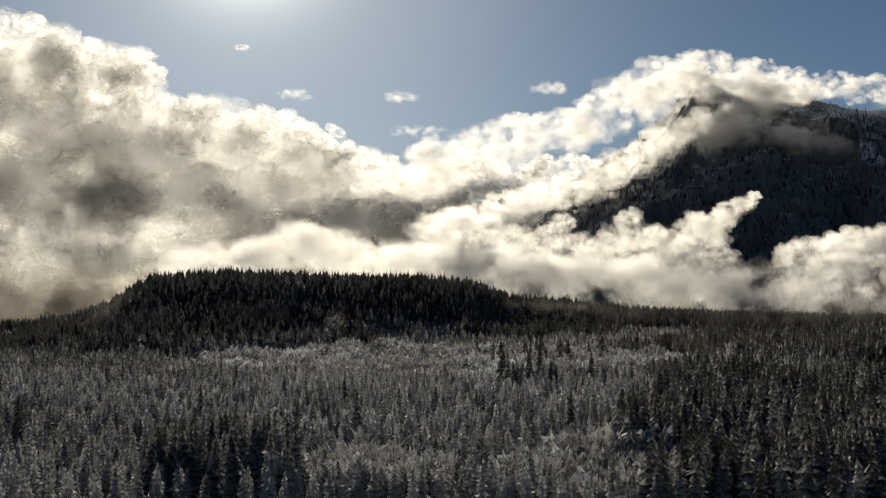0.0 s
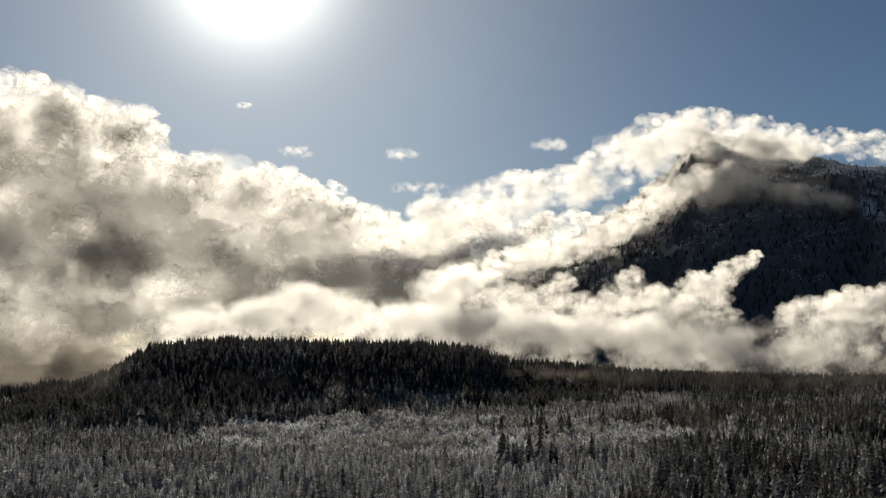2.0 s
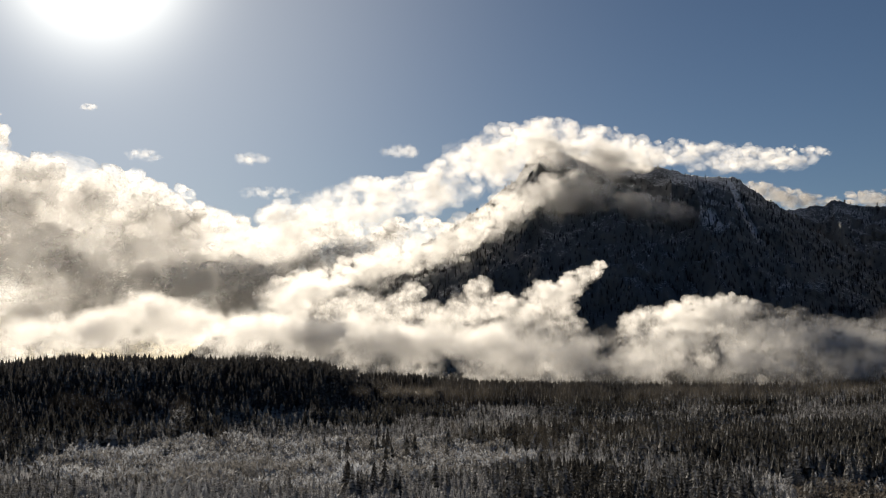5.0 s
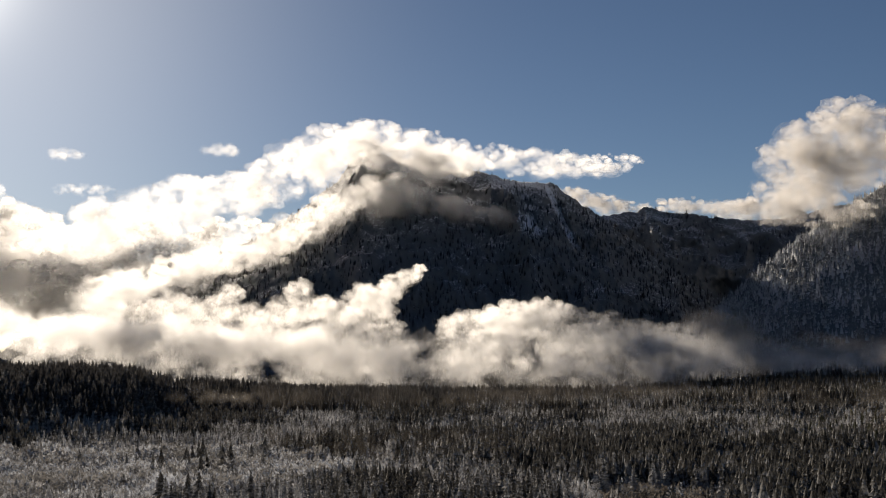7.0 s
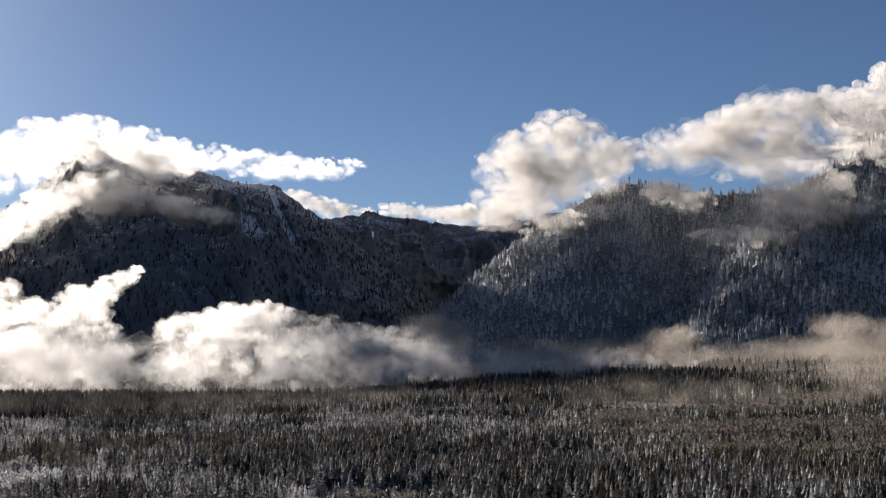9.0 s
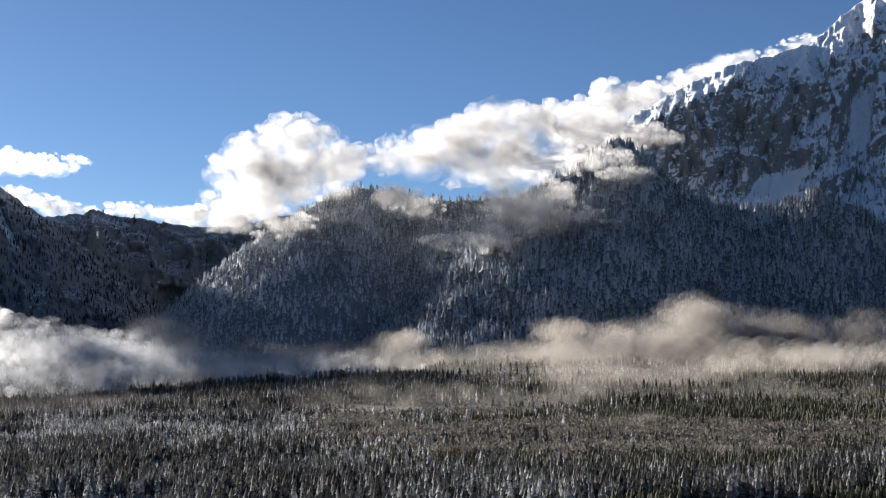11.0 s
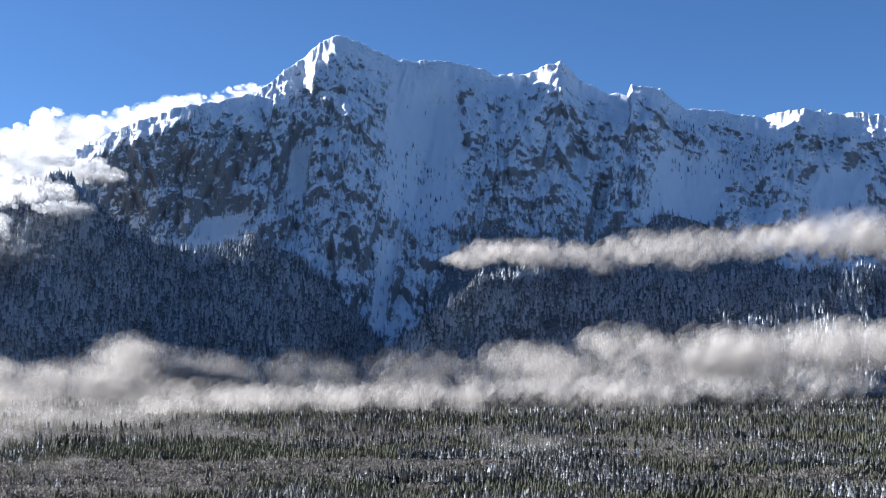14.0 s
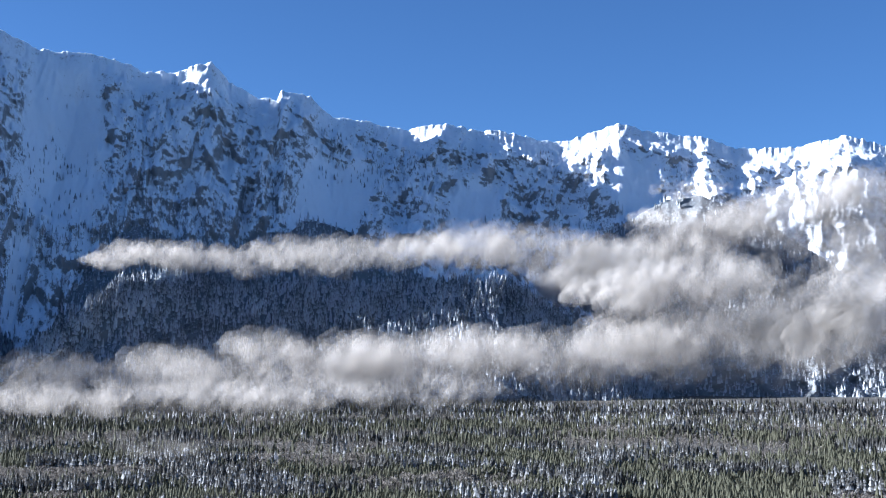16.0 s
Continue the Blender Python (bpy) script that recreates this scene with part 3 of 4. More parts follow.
def tube(verts, faces, p, q, r0, r1, sides=5):
    """Adds a tapered limb between two points."""
    p, q = np.array(p, float), np.array(q, float)
    u = np.cross(q - p, (0.31, 0.9, 0.2))
    u /= np.linalg.norm(u)
    w = np.cross(q - p, u)
    w /= np.linalg.norm(w)
    k = len(verts)
    for c, r in ((p, r0), (q, r1)):
        verts += [tuple(c + r * (math.cos(6.283 * s / sides) * u + math.sin(6.283 * s / sides) * w)) for s in range(sides)]
    for s in range(sides):
        t = (s + 1) % sides
        faces += [(k + s, k + t, k + sides + t), (k + s, k + sides + t, k + sides + s)]


def part(name, verts, faces, mat, parent, tips=None):
    ob = new(name, raw_mesh(name, np.array(verts), np.array(faces), mat, False, np.full(len(verts), 0.5) if tips is None else tips, "tips", np.full(len(verts), random.random())))
    ob.parent = parent
    return ob


def build_conifer(seed, mat, label, slim=1.0):
    """A conifer one metre high with its trunk and boughs."""
    tree = tagged(new("conifer_tree"), label, "tree", "single trees in the near valley")
    verts, faces = [], []
    tube(verts, faces, (0, 0, -0.03), (0, 0, 0.95), 0.016, 0.003, 6)
    part("trunk", verts, faces, BARK, tree)
    cv, cf, tips = conifer_proto(13, 9, seed, 0.18 * slim, 0.15, boughs=40, tall=1.3)
    part("crown", cv, cf, mat, tree, tips)
    return tree


def build_bare_tree(seed, label):
    """A leafless frosted tree one metre high."""
    rng = np.random.default_rng(seed)
    tree = tagged(new("bare_tree"), label, "tree", "single trees in the near valley")
    verts, faces = [], []
    tube(verts, faces, (0, 0, -0.03), (0.02, 0, 0.55), 0.02, 0.01, 6)
    tube(verts, faces, (0.02, 0, 0.55), (0, 0.02, 0.95), 0.01, 0.002)
    part("trunk", verts, faces, BARK, tree)
    verts, faces, tips = [], [], []
    for s in range(16):
        a, z = 2.4 * s + rng.normal() * 0.3, 0.25 + 0.6 * s / 16
        n = 0.3 * (1.05 - z) + 0.1
        tip = np.array((n * math.cos(a), n * math.sin(a), z + n * rng.uniform(0.6, 1.2)))
        tube(verts, faces, (0, 0, z), tip, 0.007, 0.002, 4)
        tips.append((np.array((0, 0, z)), tip))
    part("branching", verts, faces, BARK, tree)
    verts, faces = [], []
    for _ in range(420):
        p, q = tips[rng.integers(16)]
        c = p + (q - p) * rng.uniform(0.35, 1.05)
        tip = c + rng.normal(size=3) * 0.05 + (0, 0, 0.05)
        w = rng.normal(size=3) * 0.004
        k = len(verts)
        verts += [tuple(c - w), tuple(c + w), tuple(tip)]
        faces.append((k, k + 1, k + 2))
    part("crown", verts, faces, TWIGS, tree)
    return tree


def stand(kinds, az0, az1, r0, r1, low, high, count, seed):
    """Sets copies of single trees over a stretch of the valley."""
    rng = np.random.default_rng(seed)
    for n in range(count):
        az, r = radians(rng.uniform(az0, az1)), rng.uniform(r0, r1)
        x, y = r * math.sin(az), r * math.cos(az)
        h = rng.uniform(low, high)
        m = pose(x, y, float(ground_z(np.array(x), np.array(y))), rng.normal() * 1.5, rng.normal() * 1.5, rng.uniform(0, 360))
        ob = copy_thing(kinds[n % len(kinds)], m)
        ob.scale = (h * rng.uniform(0.9, 1.15),) * 2 + (h,)


TALL_TREES = [build_conifer(60 + s, DARK_NEEDLES, "tall dark conifer with snow on its drooping boughs", 1.05) for s in range(4)]
YOUNG_TREES = [build_conifer(70 + s, NEEDLES, "young frosted conifer standing in the valley forest", 1.2) for s in range(4)]
BARE_TREES = [build_bare_tree(80 + s, "bare leafless tree white with frost") for s in range(4)]
stand(TALL_TREES, -13.5, -6.3, 292, 330, 14, 19, 26, 1)
stand(TALL_TREES, 8, 14, 360, 410, 14, 20, 26, 2)
stand(TALL_TREES, 14.5, 20, 285, 350, 13, 19, 30, 3)
stand(TALL_TREES, 2.8, 4.8, 575, 590, 13, 16, 5, 4)
stand(TALL_TREES, -20, 20, 400, 520, 12, 17, 16, 5)
stand(YOUNG_TREES, -20, -13, 280, 360, 8, 11, 45, 6)
stand(YOUNG_TREES, -6, 14, 330, 420, 7, 11, 30, 7)
stand(BARE_TREES, -6, 9, 283, 360, 7, 12, 46, 8)
stand(BARE_TREES, -5.2, -4.7, 930, 940, 23, 24, 1, 9)
stand(TALL_TREES, 21, 46, 600, 730, 14, 21, 44, 11)
stand(BARE_TREES, 19, 30, 600, 700, 7, 11, 16, 10)
for ob, d in zip(TALL_TREES + YOUNG_TREES + BARE_TREES, range(12)):
    x, y, h = -60.0 + 11 * d, 430.0, 11.0
    ob.location = (x, y, float(ground_z(np.array(x), np.array(y))))
    ob.scale = (h, h, h)


def forest_on(front, label, count, height, keep, mat, seed):
    """Conifers on a mountain front, thick where keep(v, z, noise) is high."""
    verts, v = front
    rng = np.random.default_rng(seed)
    i, j = rng.random(count) * (verts.shape[0] - 2), rng.random(count) * (verts.shape[1] - 2)
    a, b = i.astype(int), j.astype(int)
    u, w = (i - a)[:, None], (j - b)[:, None]
    P = (verts[a, b] * (1 - u) + verts[a + 1, b] * u) * (1 - w) + (verts[a, b + 1] * (1 - u) + verts[a + 1, b + 1] * u) * w
    n = fbm(P[:, 0] / 160, P[:, 1] / 160, P[:, 2] / 160, 4)
    s = rng.random(count) < keep(v[a, b], P[:, 2], n)
    h = rng.uniform(0.6, 1.2, s.sum()) * height
    P = P[s] - (0, 0, 1.5)
    scatter("conifer_forest", label, FAR_CONIFERS, P, h, mat, seed=seed)


forest_on(DARK_PEAK, "dark conifers on the cloud-wrapped mountain", 11000, 14, lambda v, z, n: np.where(z < 480, 0.8, 0.25), HILL_NEEDLES, 11)
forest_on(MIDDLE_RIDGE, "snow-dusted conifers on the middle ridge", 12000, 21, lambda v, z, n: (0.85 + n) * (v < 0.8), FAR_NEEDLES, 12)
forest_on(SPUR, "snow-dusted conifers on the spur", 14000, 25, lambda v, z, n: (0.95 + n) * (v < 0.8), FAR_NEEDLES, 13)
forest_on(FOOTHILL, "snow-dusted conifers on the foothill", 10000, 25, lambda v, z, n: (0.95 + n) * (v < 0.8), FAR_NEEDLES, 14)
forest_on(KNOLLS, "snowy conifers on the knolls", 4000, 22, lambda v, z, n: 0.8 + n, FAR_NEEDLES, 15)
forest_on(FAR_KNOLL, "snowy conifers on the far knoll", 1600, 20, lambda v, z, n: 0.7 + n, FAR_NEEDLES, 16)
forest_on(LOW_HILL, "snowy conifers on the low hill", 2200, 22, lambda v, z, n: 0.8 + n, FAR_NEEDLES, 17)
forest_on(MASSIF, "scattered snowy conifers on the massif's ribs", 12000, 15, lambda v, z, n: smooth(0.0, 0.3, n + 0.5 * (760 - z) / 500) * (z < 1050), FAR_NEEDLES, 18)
forest_on(FAR_RIDGE, "dark conifers on the saddle ridge", 4500, 13, lambda v, z, n: 0.5 + n, HILL_NEEDLES, 19)

# ---- clouds ----

def ico(subdivisions):
    bm = bmesh.new()
    bmesh.ops.create_icosphere(bm, subdivisions=subdivisions, radius=1)
    v = np.array([p.co[:] for p in bm.verts])
    f = np.array([[p.index for p in q.verts] for q in bm.faces])
    bm.free()
    return v, f


PUFF_V, PUFF_F = ico(2)


def build_billow(lump, density, parent, rng, mat, crisp):
    """One billow: a soft body of thin shells under a skin of small ragged puffs that stand out of it like a cauliflower."""
    az, z, d, rh, rv = lump
    a, deep = radians(az), min(rh, 120)
    verts, faces, thick, base = [], [], [], 0
    wide = min(2.2, max(1.0, rh / rv))
    body, skin = int(5 * wide + 2), int(17 * wide + 6)
    for n in range(body + skin):
        small = n >= body
        u = rng.normal(size=3)
        u /= np.linalg.norm(u)
        if small:
            u[2] = abs(u[2]) if rng.random() < 0.72 else u[2]
            u *= rng.uniform(0.72, 1.0)
            r = rv * (rng.uniform(0.13, 0.27) if n % 3 else rng.uniform(0.24, 0.38)) * max(0.8, 1.5 - 0.5 * crisp)
        else:
            u *= rng.random() ** 0.45
            r = rv * rng.uniform(0.4, 0.62)
        side, out, up = u * (np.maximum((rh, deep, rv), 1.02 * r) - (0.75 if small else 0.9) * r)
        c = np.array((d * math.sin(a) + side * math.cos(a) + out * math.sin(a), d * math.cos(a) - side * math.sin(a) + out * math.cos(a), z + up))
        size = r * np.array((rng.uniform(1.0, 1.5), rng.uniform(1.0, 1.5), 0.9))
        for share, k in ((1.0, 0.35 + 0.95 * crisp),) if small else ((1.0, 0.6), (0.7, 1.1)):
            swell = fbm(PUFF_V[:, 0] * 1.5 + c[0], PUFF_V[:, 1] * 1.5 + c[1] + 9 * share, PUFF_V[:, 2] * 1.5 + c[2], 3)
            verts.append(PUFF_V * (share * (1 + 0.75 * swell))[:, None] * size + c)
            faces.append(PUFF_F + base)
            thick.append(np.full(len(PUFF_V), k * density))
            base += len(PUFF_V)
    ob = new("billow", raw_mesh("billow", np.concatenate(verts), np.concatenate(faces), mat, attribute=np.concatenate(thick)))
    tagged(ob, kind="stuff").parent = parent


SEEDS = iter(range(100, 200))


def build_cloud(name, label, density, lumps, mat=VAPOUR, crisp=1.2):
    """lumps: direction, height, distance, half width and half height of each billow."""
    rng = np.random.default_rng(next(SEEDS))
    cloud = tagged(new(name), label, "cloud")
    for lump in lumps:
        build_billow(lump, density, cloud, rng, mat, 0.1 if mat == MIST else 1.7 if mat == CUMULUS else crisp)


build_cloud("cloud_bank", "bright backlit cumulus bank beyond the wooded hill", 1.6, [
    (-18.3, 798, 4600, 261, 186), (-16.2, 768, 4600, 209, 159), (-14.4, 735, 4600, 209, 172), (-17.6, 551, 4600, 392, 239), (-13.2, 542, 4600, 313, 239),
    (-10.3, 528, 4600, 261, 186), (-7.8, 511, 4600, 209, 172), (-5.6, 473, 4600, 209, 159), (-3.6, 435, 4600, 183, 119), (-2.1, 395, 4600, 183, 106),
    (-0.1, 415, 4600, 157, 93), (-21.4, 614, 4600, 313, 318), (1.4, 456, 4600, 131, 85)])
build_cloud("cloud_bank", "grey shaded lower layers of cloud beyond the hill", 1.8, [
    (-17.1, 296, 4500, 460, 207), (-11.9, 302, 4500, 434, 195), (-7.1, 267, 4500, 358, 182), (-3.4, 249, 4500, 281, 143), (-0.6, 270, 4500, 204, 104),
    (-21.1, 235, 4500, 307, 311), (-17.5, 89, 4500, 409, 156), (-12.9, 90, 4500, 383, 143), (-8.5, 111, 4500, 307, 130), (-5.1, 112, 4500, 281, 117),
    (-2.1, 151, 4500, 230, 104), (-16.6, -61, 4500, 434, 130), (-20.9, -22, 4500, 307, 156)], crisp=0.5)
# hidden cloud added behind the others to keep sunlight off their lower layers
build_cloud("cloud_bank", "added cloud hidden behind the bank, shading its lower layers", 1.9, [
    (-21.0, 520, 4840, 360, 270), (-17.0, 540, 4840, 360, 250), (-13.0, 470, 4840, 330, 240), (-9.4, 400, 4840, 300, 215), (-6.0, 350, 4840, 270, 190),
    (-3.0, 300, 4840, 240, 150), (-17, 180, 4840, 420, 200), (-10, 150, 4840, 420, 190)])
build_cloud("cap_cloud", "white cap cloud pouring over the mountain summit", 0.65, [
    (11.1, 678, 3790, 129, 47), (11.7, 634, 3790, 103, 63), (12.8, 603, 3790, 129, 73), (14.2, 585, 3790, 129, 63), (15.2, 592, 3790, 103, 42), (10.5,
    635, 3790, 103, 58), (9.4, 589, 3790, 103, 63), (9.8, 647, 3790, 129, 68), (8.8, 597, 3790, 142, 84), (7.8, 556, 3790, 142, 79), (13.0, 643, 3790,
    155, 58), (14.6, 609, 3790, 129, 58), (13.7, 569, 3790, 155, 63), (12.0, 612, 3790, 77, 47), (6.5, 514, 3790, 155, 68), (5.0, 486, 3790, 181, 68),
    (3.2, 452, 3790, 207, 79), (0.9, 413, 3790, 207, 94), (-1.5, 362, 3790, 232, 105), (3.4, 525, 3790, 83, 31), (16.4, 650, 4060, 166, 45), (18.4, 628,
    4060, 194, 56), (20.4, 610, 4060, 166, 45), (22.0, 623, 4060, 124, 31)])
build_cloud("cloud_bank", "shaded grey cloud filling the gap behind the mountain's shoulder", 1.5, [
    (1.5, 320, 4300, 220, 95), (3.6, 345, 4300, 200, 95), (-1.0, 300, 4300, 220, 90), (5.4, 410, 4300, 180, 80), (-3.2, 260, 4300, 220, 90)])
build_cloud("slope_cloud", "ragged sunlit cloud band lying across the mountain slope", 1.0, [
    (16.9, 406, 3650, 112, 31), (15.4, 420, 3650, 149, 46), (14.0, 435, 3650, 149, 65), (12.2, 472, 3650, 149, 76), (10.7, 453, 3650, 149, 81), (9.2, 401, 3650, 136, 65), (7.9, 362, 3650, 124, 61), (6.4, 321, 3650, 136, 56), (4.9, 294, 3650, 136, 50), (3.4, 266, 3650, 124, 56), (1.9, 226, 3650, 149, 61),
    (0.5, 202, 3650, 149, 61)])
build_cloud("valley_fog", "bright backlit fog bank at the foot of the mountain", 0.95, [
    (-9.9, 78, 2150, 98, 50), (-8.1, 86, 2150, 73, 45), (-6.5, 113, 2150, 55, 50), (-5.1, 104, 2150, 73, 52), (-3.2, 77, 2150, 110, 50), (-1.0, 76, 2150,
    110, 50), (1.0, 76, 2150, 98, 47), (3.0, 76, 2150, 98, 52), (4.7, 57, 2150, 110, 52), (7.2, 47, 2150, 134, 56), (9.7, 56, 2150, 110, 56), (10.9, 24,
    2150, 159, 52), (14.7, 42, 2150, 134, 52), (-0.3, 132, 2350, 53, 46), (0.7, 162, 2350, 43, 30), (2.5, 117, 2350, 73, 54)], crisp=0.35)
build_cloud("fog_wisp", "torn fog rising against the dark mountain slope", 0.6, [
    (4.8, 116, 2350, 60, 43), (5.2, 152, 2350, 32, 27), (6.0, 116, 2350, 40, 35), (7.8, 116, 2350, 60, 46), (8.2, 162, 2350, 29, 33), (9.2, 131, 2350, 37,
    30), (10.5, 115, 2350, 53, 49), (11.0, 156, 2350, 37, 27), (11.8, 141, 2350, 35, 41), (12.3, 171, 2350, 27, 30), (13.0, 187, 2350, 27, 19), (13.5,
    202, 2350, 16, 14), (6.5, 85, 2350, 80, 41), (11.7, 85, 2350, 60, 43)])
build_cloud("valley_fog", "pale fog bank lying over the valley forest", 0.7, [
    (16.2, 82, 2200, 87, 53), (17.6, 105, 2200, 62, 43), (19.1, 115, 2200, 56, 36), (20.6, 77, 2200, 112, 53), (22.9, 62, 2200, 112, 53), (25.4, 62, 2200,
    112, 53), (26.9, 29, 2200, 150, 51), (30.1, 34, 2200, 125, 43), (32.8, 38, 2200, 112, 41), (35.5, 29, 2200, 112, 36)])
build_cloud("valley_fog", "ragged fog drifting before the forested spur", 0.75, [
    (26.4, 100, 2200, 62, 36), (27.4, 81, 2200, 62, 38), (36.5, 62, 2200, 56, 41), (37.4, 81, 2200, 37, 30), (35.5, 37, 2350, 107, 38), (37.8, 37, 2350,
    93, 38), (40.0, 37, 2350, 107, 46), (42.5, 37, 2350, 120, 54), (44.0, 98, 2350, 60, 41), (45.2, 57, 2350, 120, 65), (47.5, 82, 2350, 93, 51), (49.9,
    117, 2350, 60, 46), (50.1, 62, 2350, 147, 65), (53.2, 77, 2350, 133, 60)], MIST)
build_cloud("valley_fog", "long grey-white fog bank below the snowy massif", 0.8, [
    (50.0, 120, 2350, 80, 54), (50.5, 72, 2350, 120, 61), (52.8, 92, 2350, 107, 54), (54.7, 62, 2350, 147, 57), (57.3, 97, 2350, 93, 49), (59.2, 73, 2350,
    147, 57), (62.1, 93, 2350, 120, 60), (64.6, 78, 2350, 147, 57), (67.1, 114, 2350, 93, 57), (69.1, 94, 2350, 147, 62), (71.3, 145, 2350, 93, 51),
    (73.1, 105, 2350, 160, 62), (53, 50, 2020, 130, 44), (57, 56, 2000, 150, 40), (61, 60, 2000, 150, 40), (65, 64, 2000, 150, 38), (69, 68, 2000, 150, 38), (73, 72, 2000, 150, 40),
    (78, 76, 2000, 160, 42)], MIST)
build_cloud("valley_fog", "broad fog bank spreading over the far forest", 1.05, [
    (75.8, 125, 2350, 147, 70), (78.5, 126, 2350, 147, 70), (81.1, 145, 2350, 133, 68), (84.6, 133, 2350, 147, 68), (87.3, 154, 2350, 147, 74), (90.0,
    154, 2350, 147, 74), (92.4, 194, 2350, 133, 81), (94.7, 173, 2350, 147, 88), (95.2, 222, 2350, 120, 68), (97.5, 182, 2350, 147, 102), (98.2, 240,
    2350, 120, 81), (87.1, 255, 2350, 120, 54), (89.0, 275, 2350, 120, 54), (91.5, 274, 2350, 120, 61)], MIST)
build_cloud("valley_fog", "low fog sheet hugging the tree tops below the mountain", 0.5, [
    (6.0, 4, 2050, 128, 31), (2.5, 23, 2050, 128, 35), (-1.0, 33, 2050, 128, 35), (9.7, -5, 2050, 116, 26), (13.4, 4, 2050, 128, 33), (17.1, 65, 2050, 93,
    40), (18.3, 21, 2050, 128, 43), (20.7, 30, 2050, 116, 43), (23.1, 22, 2050, 116, 40), (25.4, 30, 2050, 105, 40)])
build_cloud("valley_fog", "pale fog drifting low before the ridges", 0.5, [
    (21.3, 53, 2150, 122, 50), (24.1, 43, 2150, 110, 45), (26.9, 47, 2150, 122, 42), (29.9, 33, 2150, 122, 37), (32.8, 23, 2150, 110, 32)])
build_cloud("valley_fog", "grey mist behind the hill flank", 0.9, [
    (-18.9, -4, 1750, 89, 26), (-17.1, 7, 1750, 79, 28), (-15.5, 29, 1750, 55, 26), (-17.5, 43, 1750, 109, 36), (-20.4, 29, 1750, 89, 50), (-17.6, 5, 1700, 150, 48), (-14.9, 30, 1800, 80, 40), (-20, 15, 1700, 120, 55)], MIST)
build_cloud("valley_fog", "thin low fog over the tree tops, grey-white", 0.4, [
    (45.7, 30, 1750, 99, 44), (48.2, 33, 1750, 99, 40), (50.8, 43, 1750, 99, 34), (53.7, 55, 1750, 99, 24), (57.1, 60, 1750, 109, 18), (45.5, 13, 2100,
    95, 48), (43.6, -4, 2100, 83, 36), (40.1, 28, 2100, 95, 39), (36.0, 42, 2100, 95, 39), (33.0, 56, 2100, 107, 36), (30.4, 56, 2100, 95, 36)], MIST)
build_cloud("layer_cloud", "soft flat cloud layer in front of the snowy massif", 0.85, [
    (64.7, 336, 2700, 69, 25), (66.2, 352, 2700, 99, 37), (68.2, 348, 2700, 108, 40), (70.2, 340, 2700, 108, 34), (72.2, 357, 2700, 108, 47), (74.5, 357, 2700, 123, 47), (76.7, 365, 2700, 123, 47), (78.9, 368, 2700, 138, 53), (81.3, 379, 2700, 154, 59), (83.9, 359, 2700, 154, 69), (86.0, 339, 2700, 138, 78)], MIST)
build_cloud("layer_cloud", "pale cloud rising over the foot of the long ridge", 0.95, [
    (84.0, 345, 3380, 153, 78), (86.0, 360, 3380, 153, 78), (87.9, 410, 3380, 173, 74), (87.4, 279, 3380, 153, 78), (89.9, 460, 3380, 153, 82), (91.8,
    495, 3380, 153, 86), (93.8, 521, 3380, 153, 90), (95.6, 546, 3380, 153, 90), (96.6, 580, 3380, 77, 58), (97.7, 535, 3380, 153, 117), (96.1, 438, 3380,
    192, 97), (98.1, 392, 3380, 153, 136), (88.9, 520, 3380, 115, 39), (90.2, 593, 3380, 134, 27)], MIST)
build_cloud("cumulus_cloud", "bright white cumulus sitting on the forested ridge", 0.8, [
    (32.1, 617, 3400, 116, 75), (31.1, 571, 3400, 127, 80), (33.1, 573, 3400, 139, 89), (29.9, 532, 3400, 116, 61), (30.9, 489, 3400, 162, 85), (32.6,
    505, 3400, 139, 89), (29.9, 428, 3400, 139, 71), (31.4, 392, 3400, 127, 47), (34.1, 536, 3400, 104, 80), (28.9, 391, 3400, 93, 33)], CUMULUS)
build_cloud("cumulus_cloud", "broad white cumulus between the ridge and the massif", 0.8, [
    (36.4, 557, 3380, 138, 56), (38.2, 579, 3380, 161, 75), (39.9, 609, 3380, 138, 89), (41.2, 639, 3380, 127, 89), (42.7, 615, 3380, 138, 94), (44.2,
    644, 3380, 115, 79), (45.2, 613, 3380, 138, 89), (40.7, 541, 3380, 161, 79), (43.2, 548, 3380, 184, 84), (45.7, 560, 3380, 138, 79), (47.0, 611, 3380,
    138, 56), (48.0, 609, 3380, 92, 28)], CUMULUS)
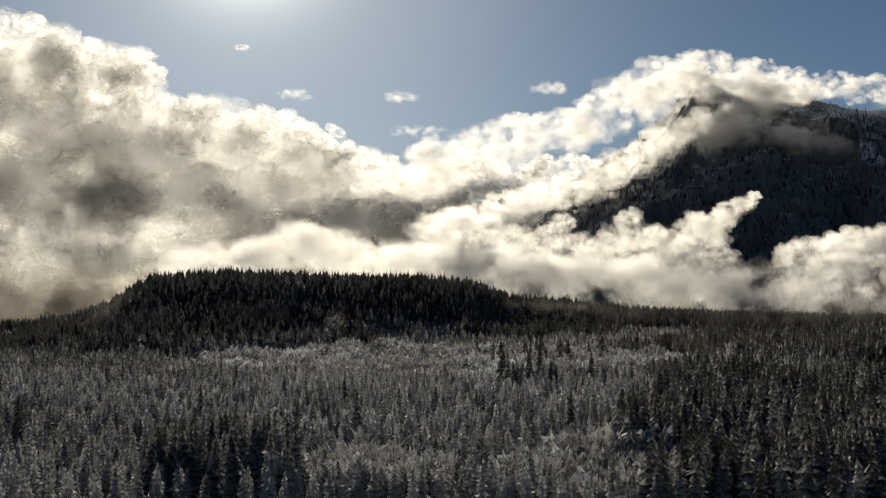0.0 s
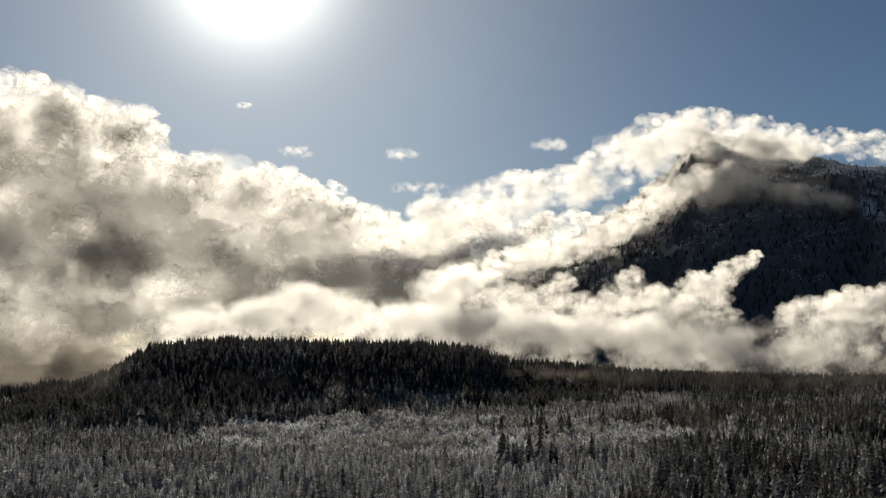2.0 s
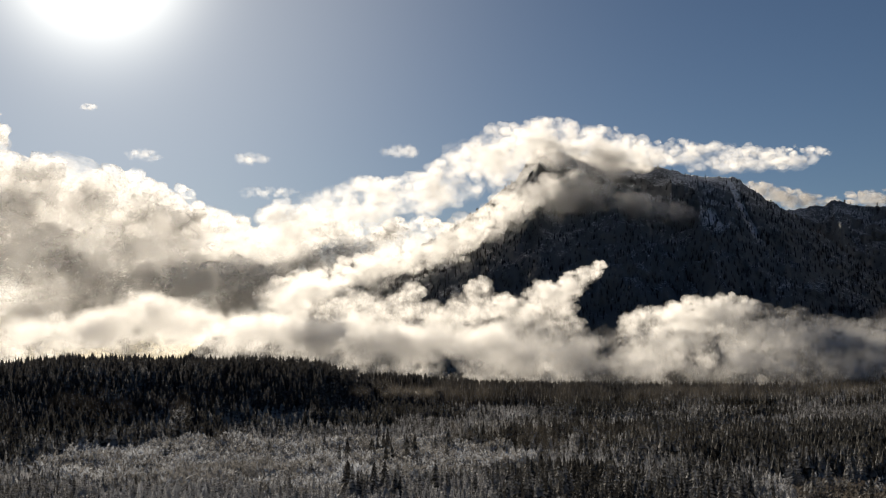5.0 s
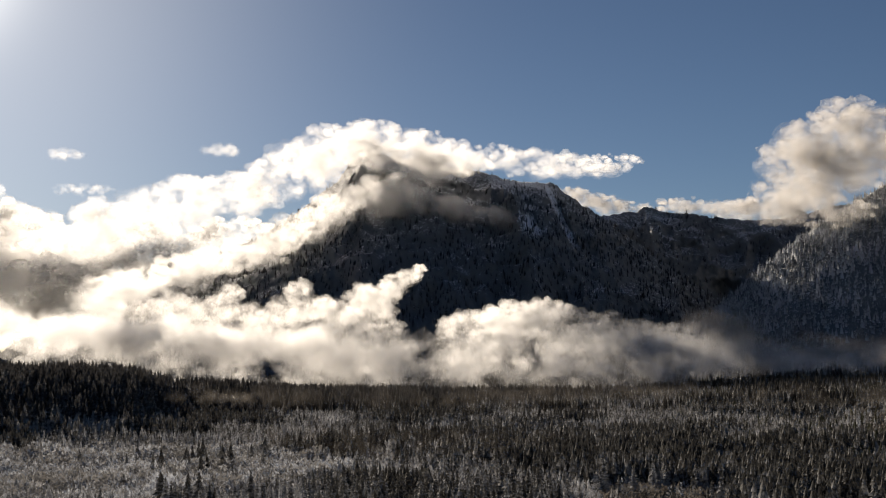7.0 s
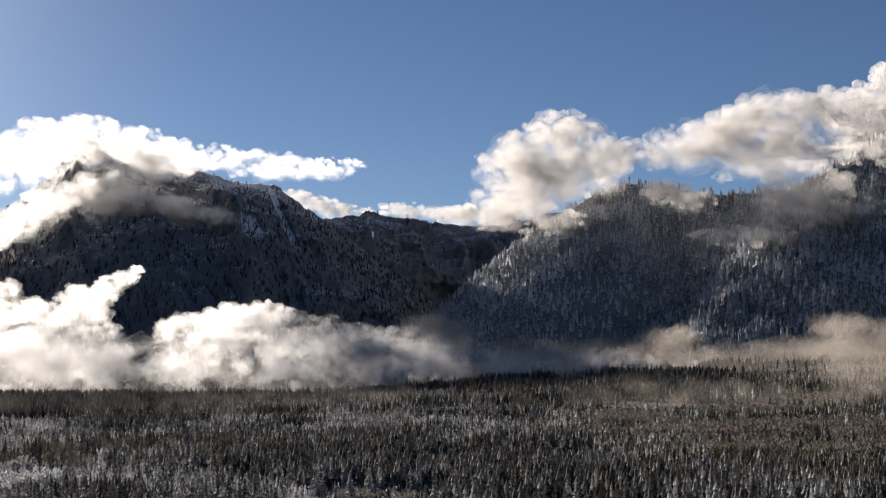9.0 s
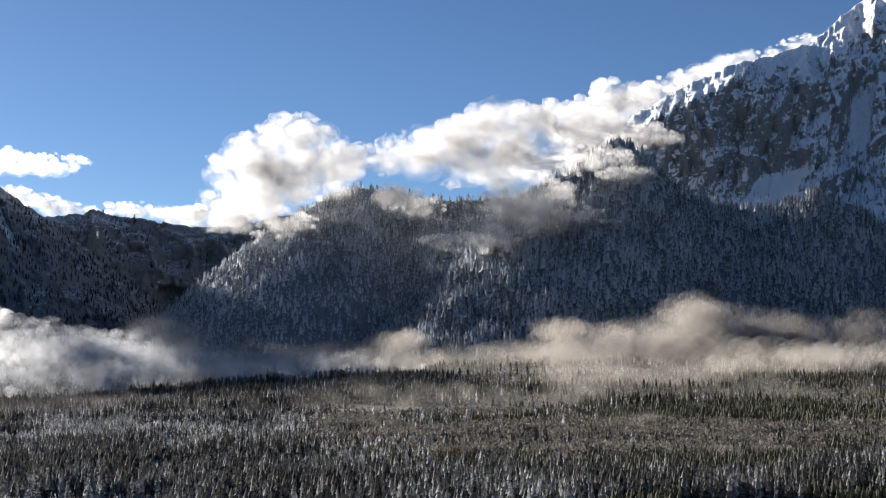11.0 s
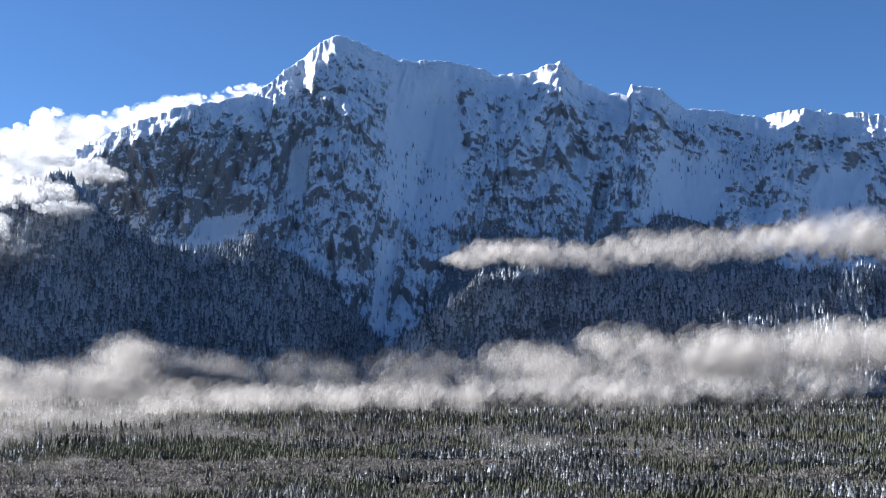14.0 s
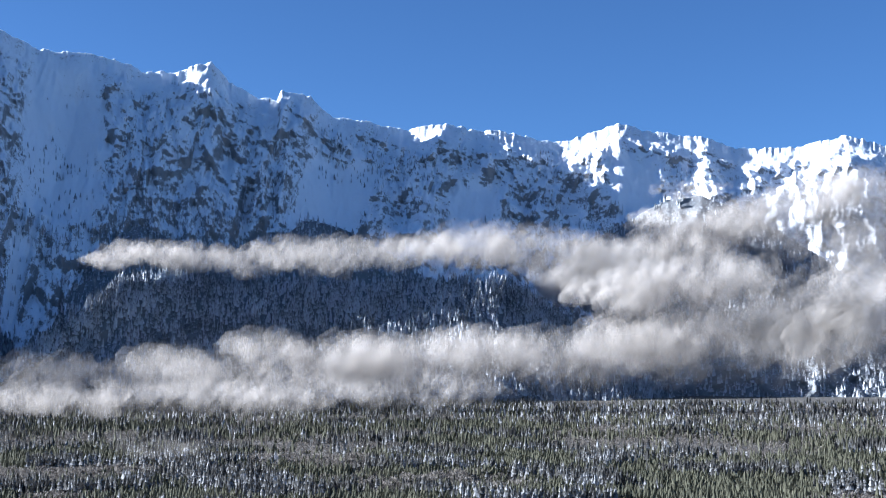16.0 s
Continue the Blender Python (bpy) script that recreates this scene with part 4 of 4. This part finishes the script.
build_cloud("slope_cloud", "torn white cloud clinging to the forested spur", 0.8, [
    (42.7, 417, 2950, 111, 73), (41.7, 366, 2950, 100, 69), (43.0, 352, 2950, 100, 53), (40.7, 314, 2950, 100, 37), (39.2, 308, 2950, 90, 29), (44.5, 365,
    2950, 100, 29), (45.7, 351, 2950, 70, 20), (45.5, 493, 2950, 111, 41), (47.0, 460, 2950, 80, 29), (36.9, 442, 3250, 77, 40), (37.8, 424, 3250, 66,
    36), (36.4, 452, 3250, 55, 31)], CUMULUS)
build_cloud("banner_cloud", "sunlit cloud rising behind the snowy ridge", 1, [
    (46.4, 953, 4650, 106, 91), (47.7, 930, 4650, 132, 96), (48.9, 978, 4650, 119, 70), (50.4, 1014, 4650, 132, 59), (51.8, 1059, 4650, 119, 48), (53.5,
    1092, 4650, 132, 35), (54.7, 1127, 4650, 106, 27), (45.2, 873, 4650, 158, 107)], CUMULUS)
build_cloud("saddle_cloud", "low white cloud behind the far saddle", 1, [
    (21.3, 566, 4720, 107, 44), (22.5, 543, 4720, 121, 38), (25.0, 543, 4720, 147, 44), (26.8, 534, 4720, 161, 49), (28.6, 537, 4720, 161, 60), (30.1,
    573, 4720, 147, 82), (20.2, 597, 4720, 80, 33)], CUMULUS)
for billow in ((-6.6, 687, 4400, 70, 23), (4.7, 712, 4400, 70, 28), (-1.9, 683, 4400, 62, 23), (-1.2, 567, 4400, 112, 23), (-8.9, 844, 4400, 30, 13), (3.2, 593, 4400, 90, 41)):
    build_cloud("cloud_wisp", "small white cloud wisp in the blue sky", 0.4, [billow], crisp=0.3)
for az, z, d, rh, rv in ((-12.5, 20, 1010, 130, 26), (11, 22, 1290, 260, 22), (16, 22, 1350, 230, 22), (13.6, 12, 820, 85, 13), (9.5, 10, 900, 60, 10), (46.3, 16, 1130, 55, 14), (44.6, 34, 1320, 40, 22), (33.0, 22, 1330, 130, 20),
               (36.6, 28, 1380, 110, 22), (40.2, 24, 1360, 100, 18), (55.5, 34, 1420, 140, 16), (67.2, 26, 1220, 45, 15), (50.5, 30, 1430, 110, 16), (4.6, 32, 1050, 40, 9)):
    build_cloud("mist_patch", "thin mist drifting over the frosted tree tops", 0.11, [(az, z, d, rh, rv), (az + 40 * rh / d, z - 2, 1.03 * d, 0.7 * rh, 0.75 * rv)], MIST)
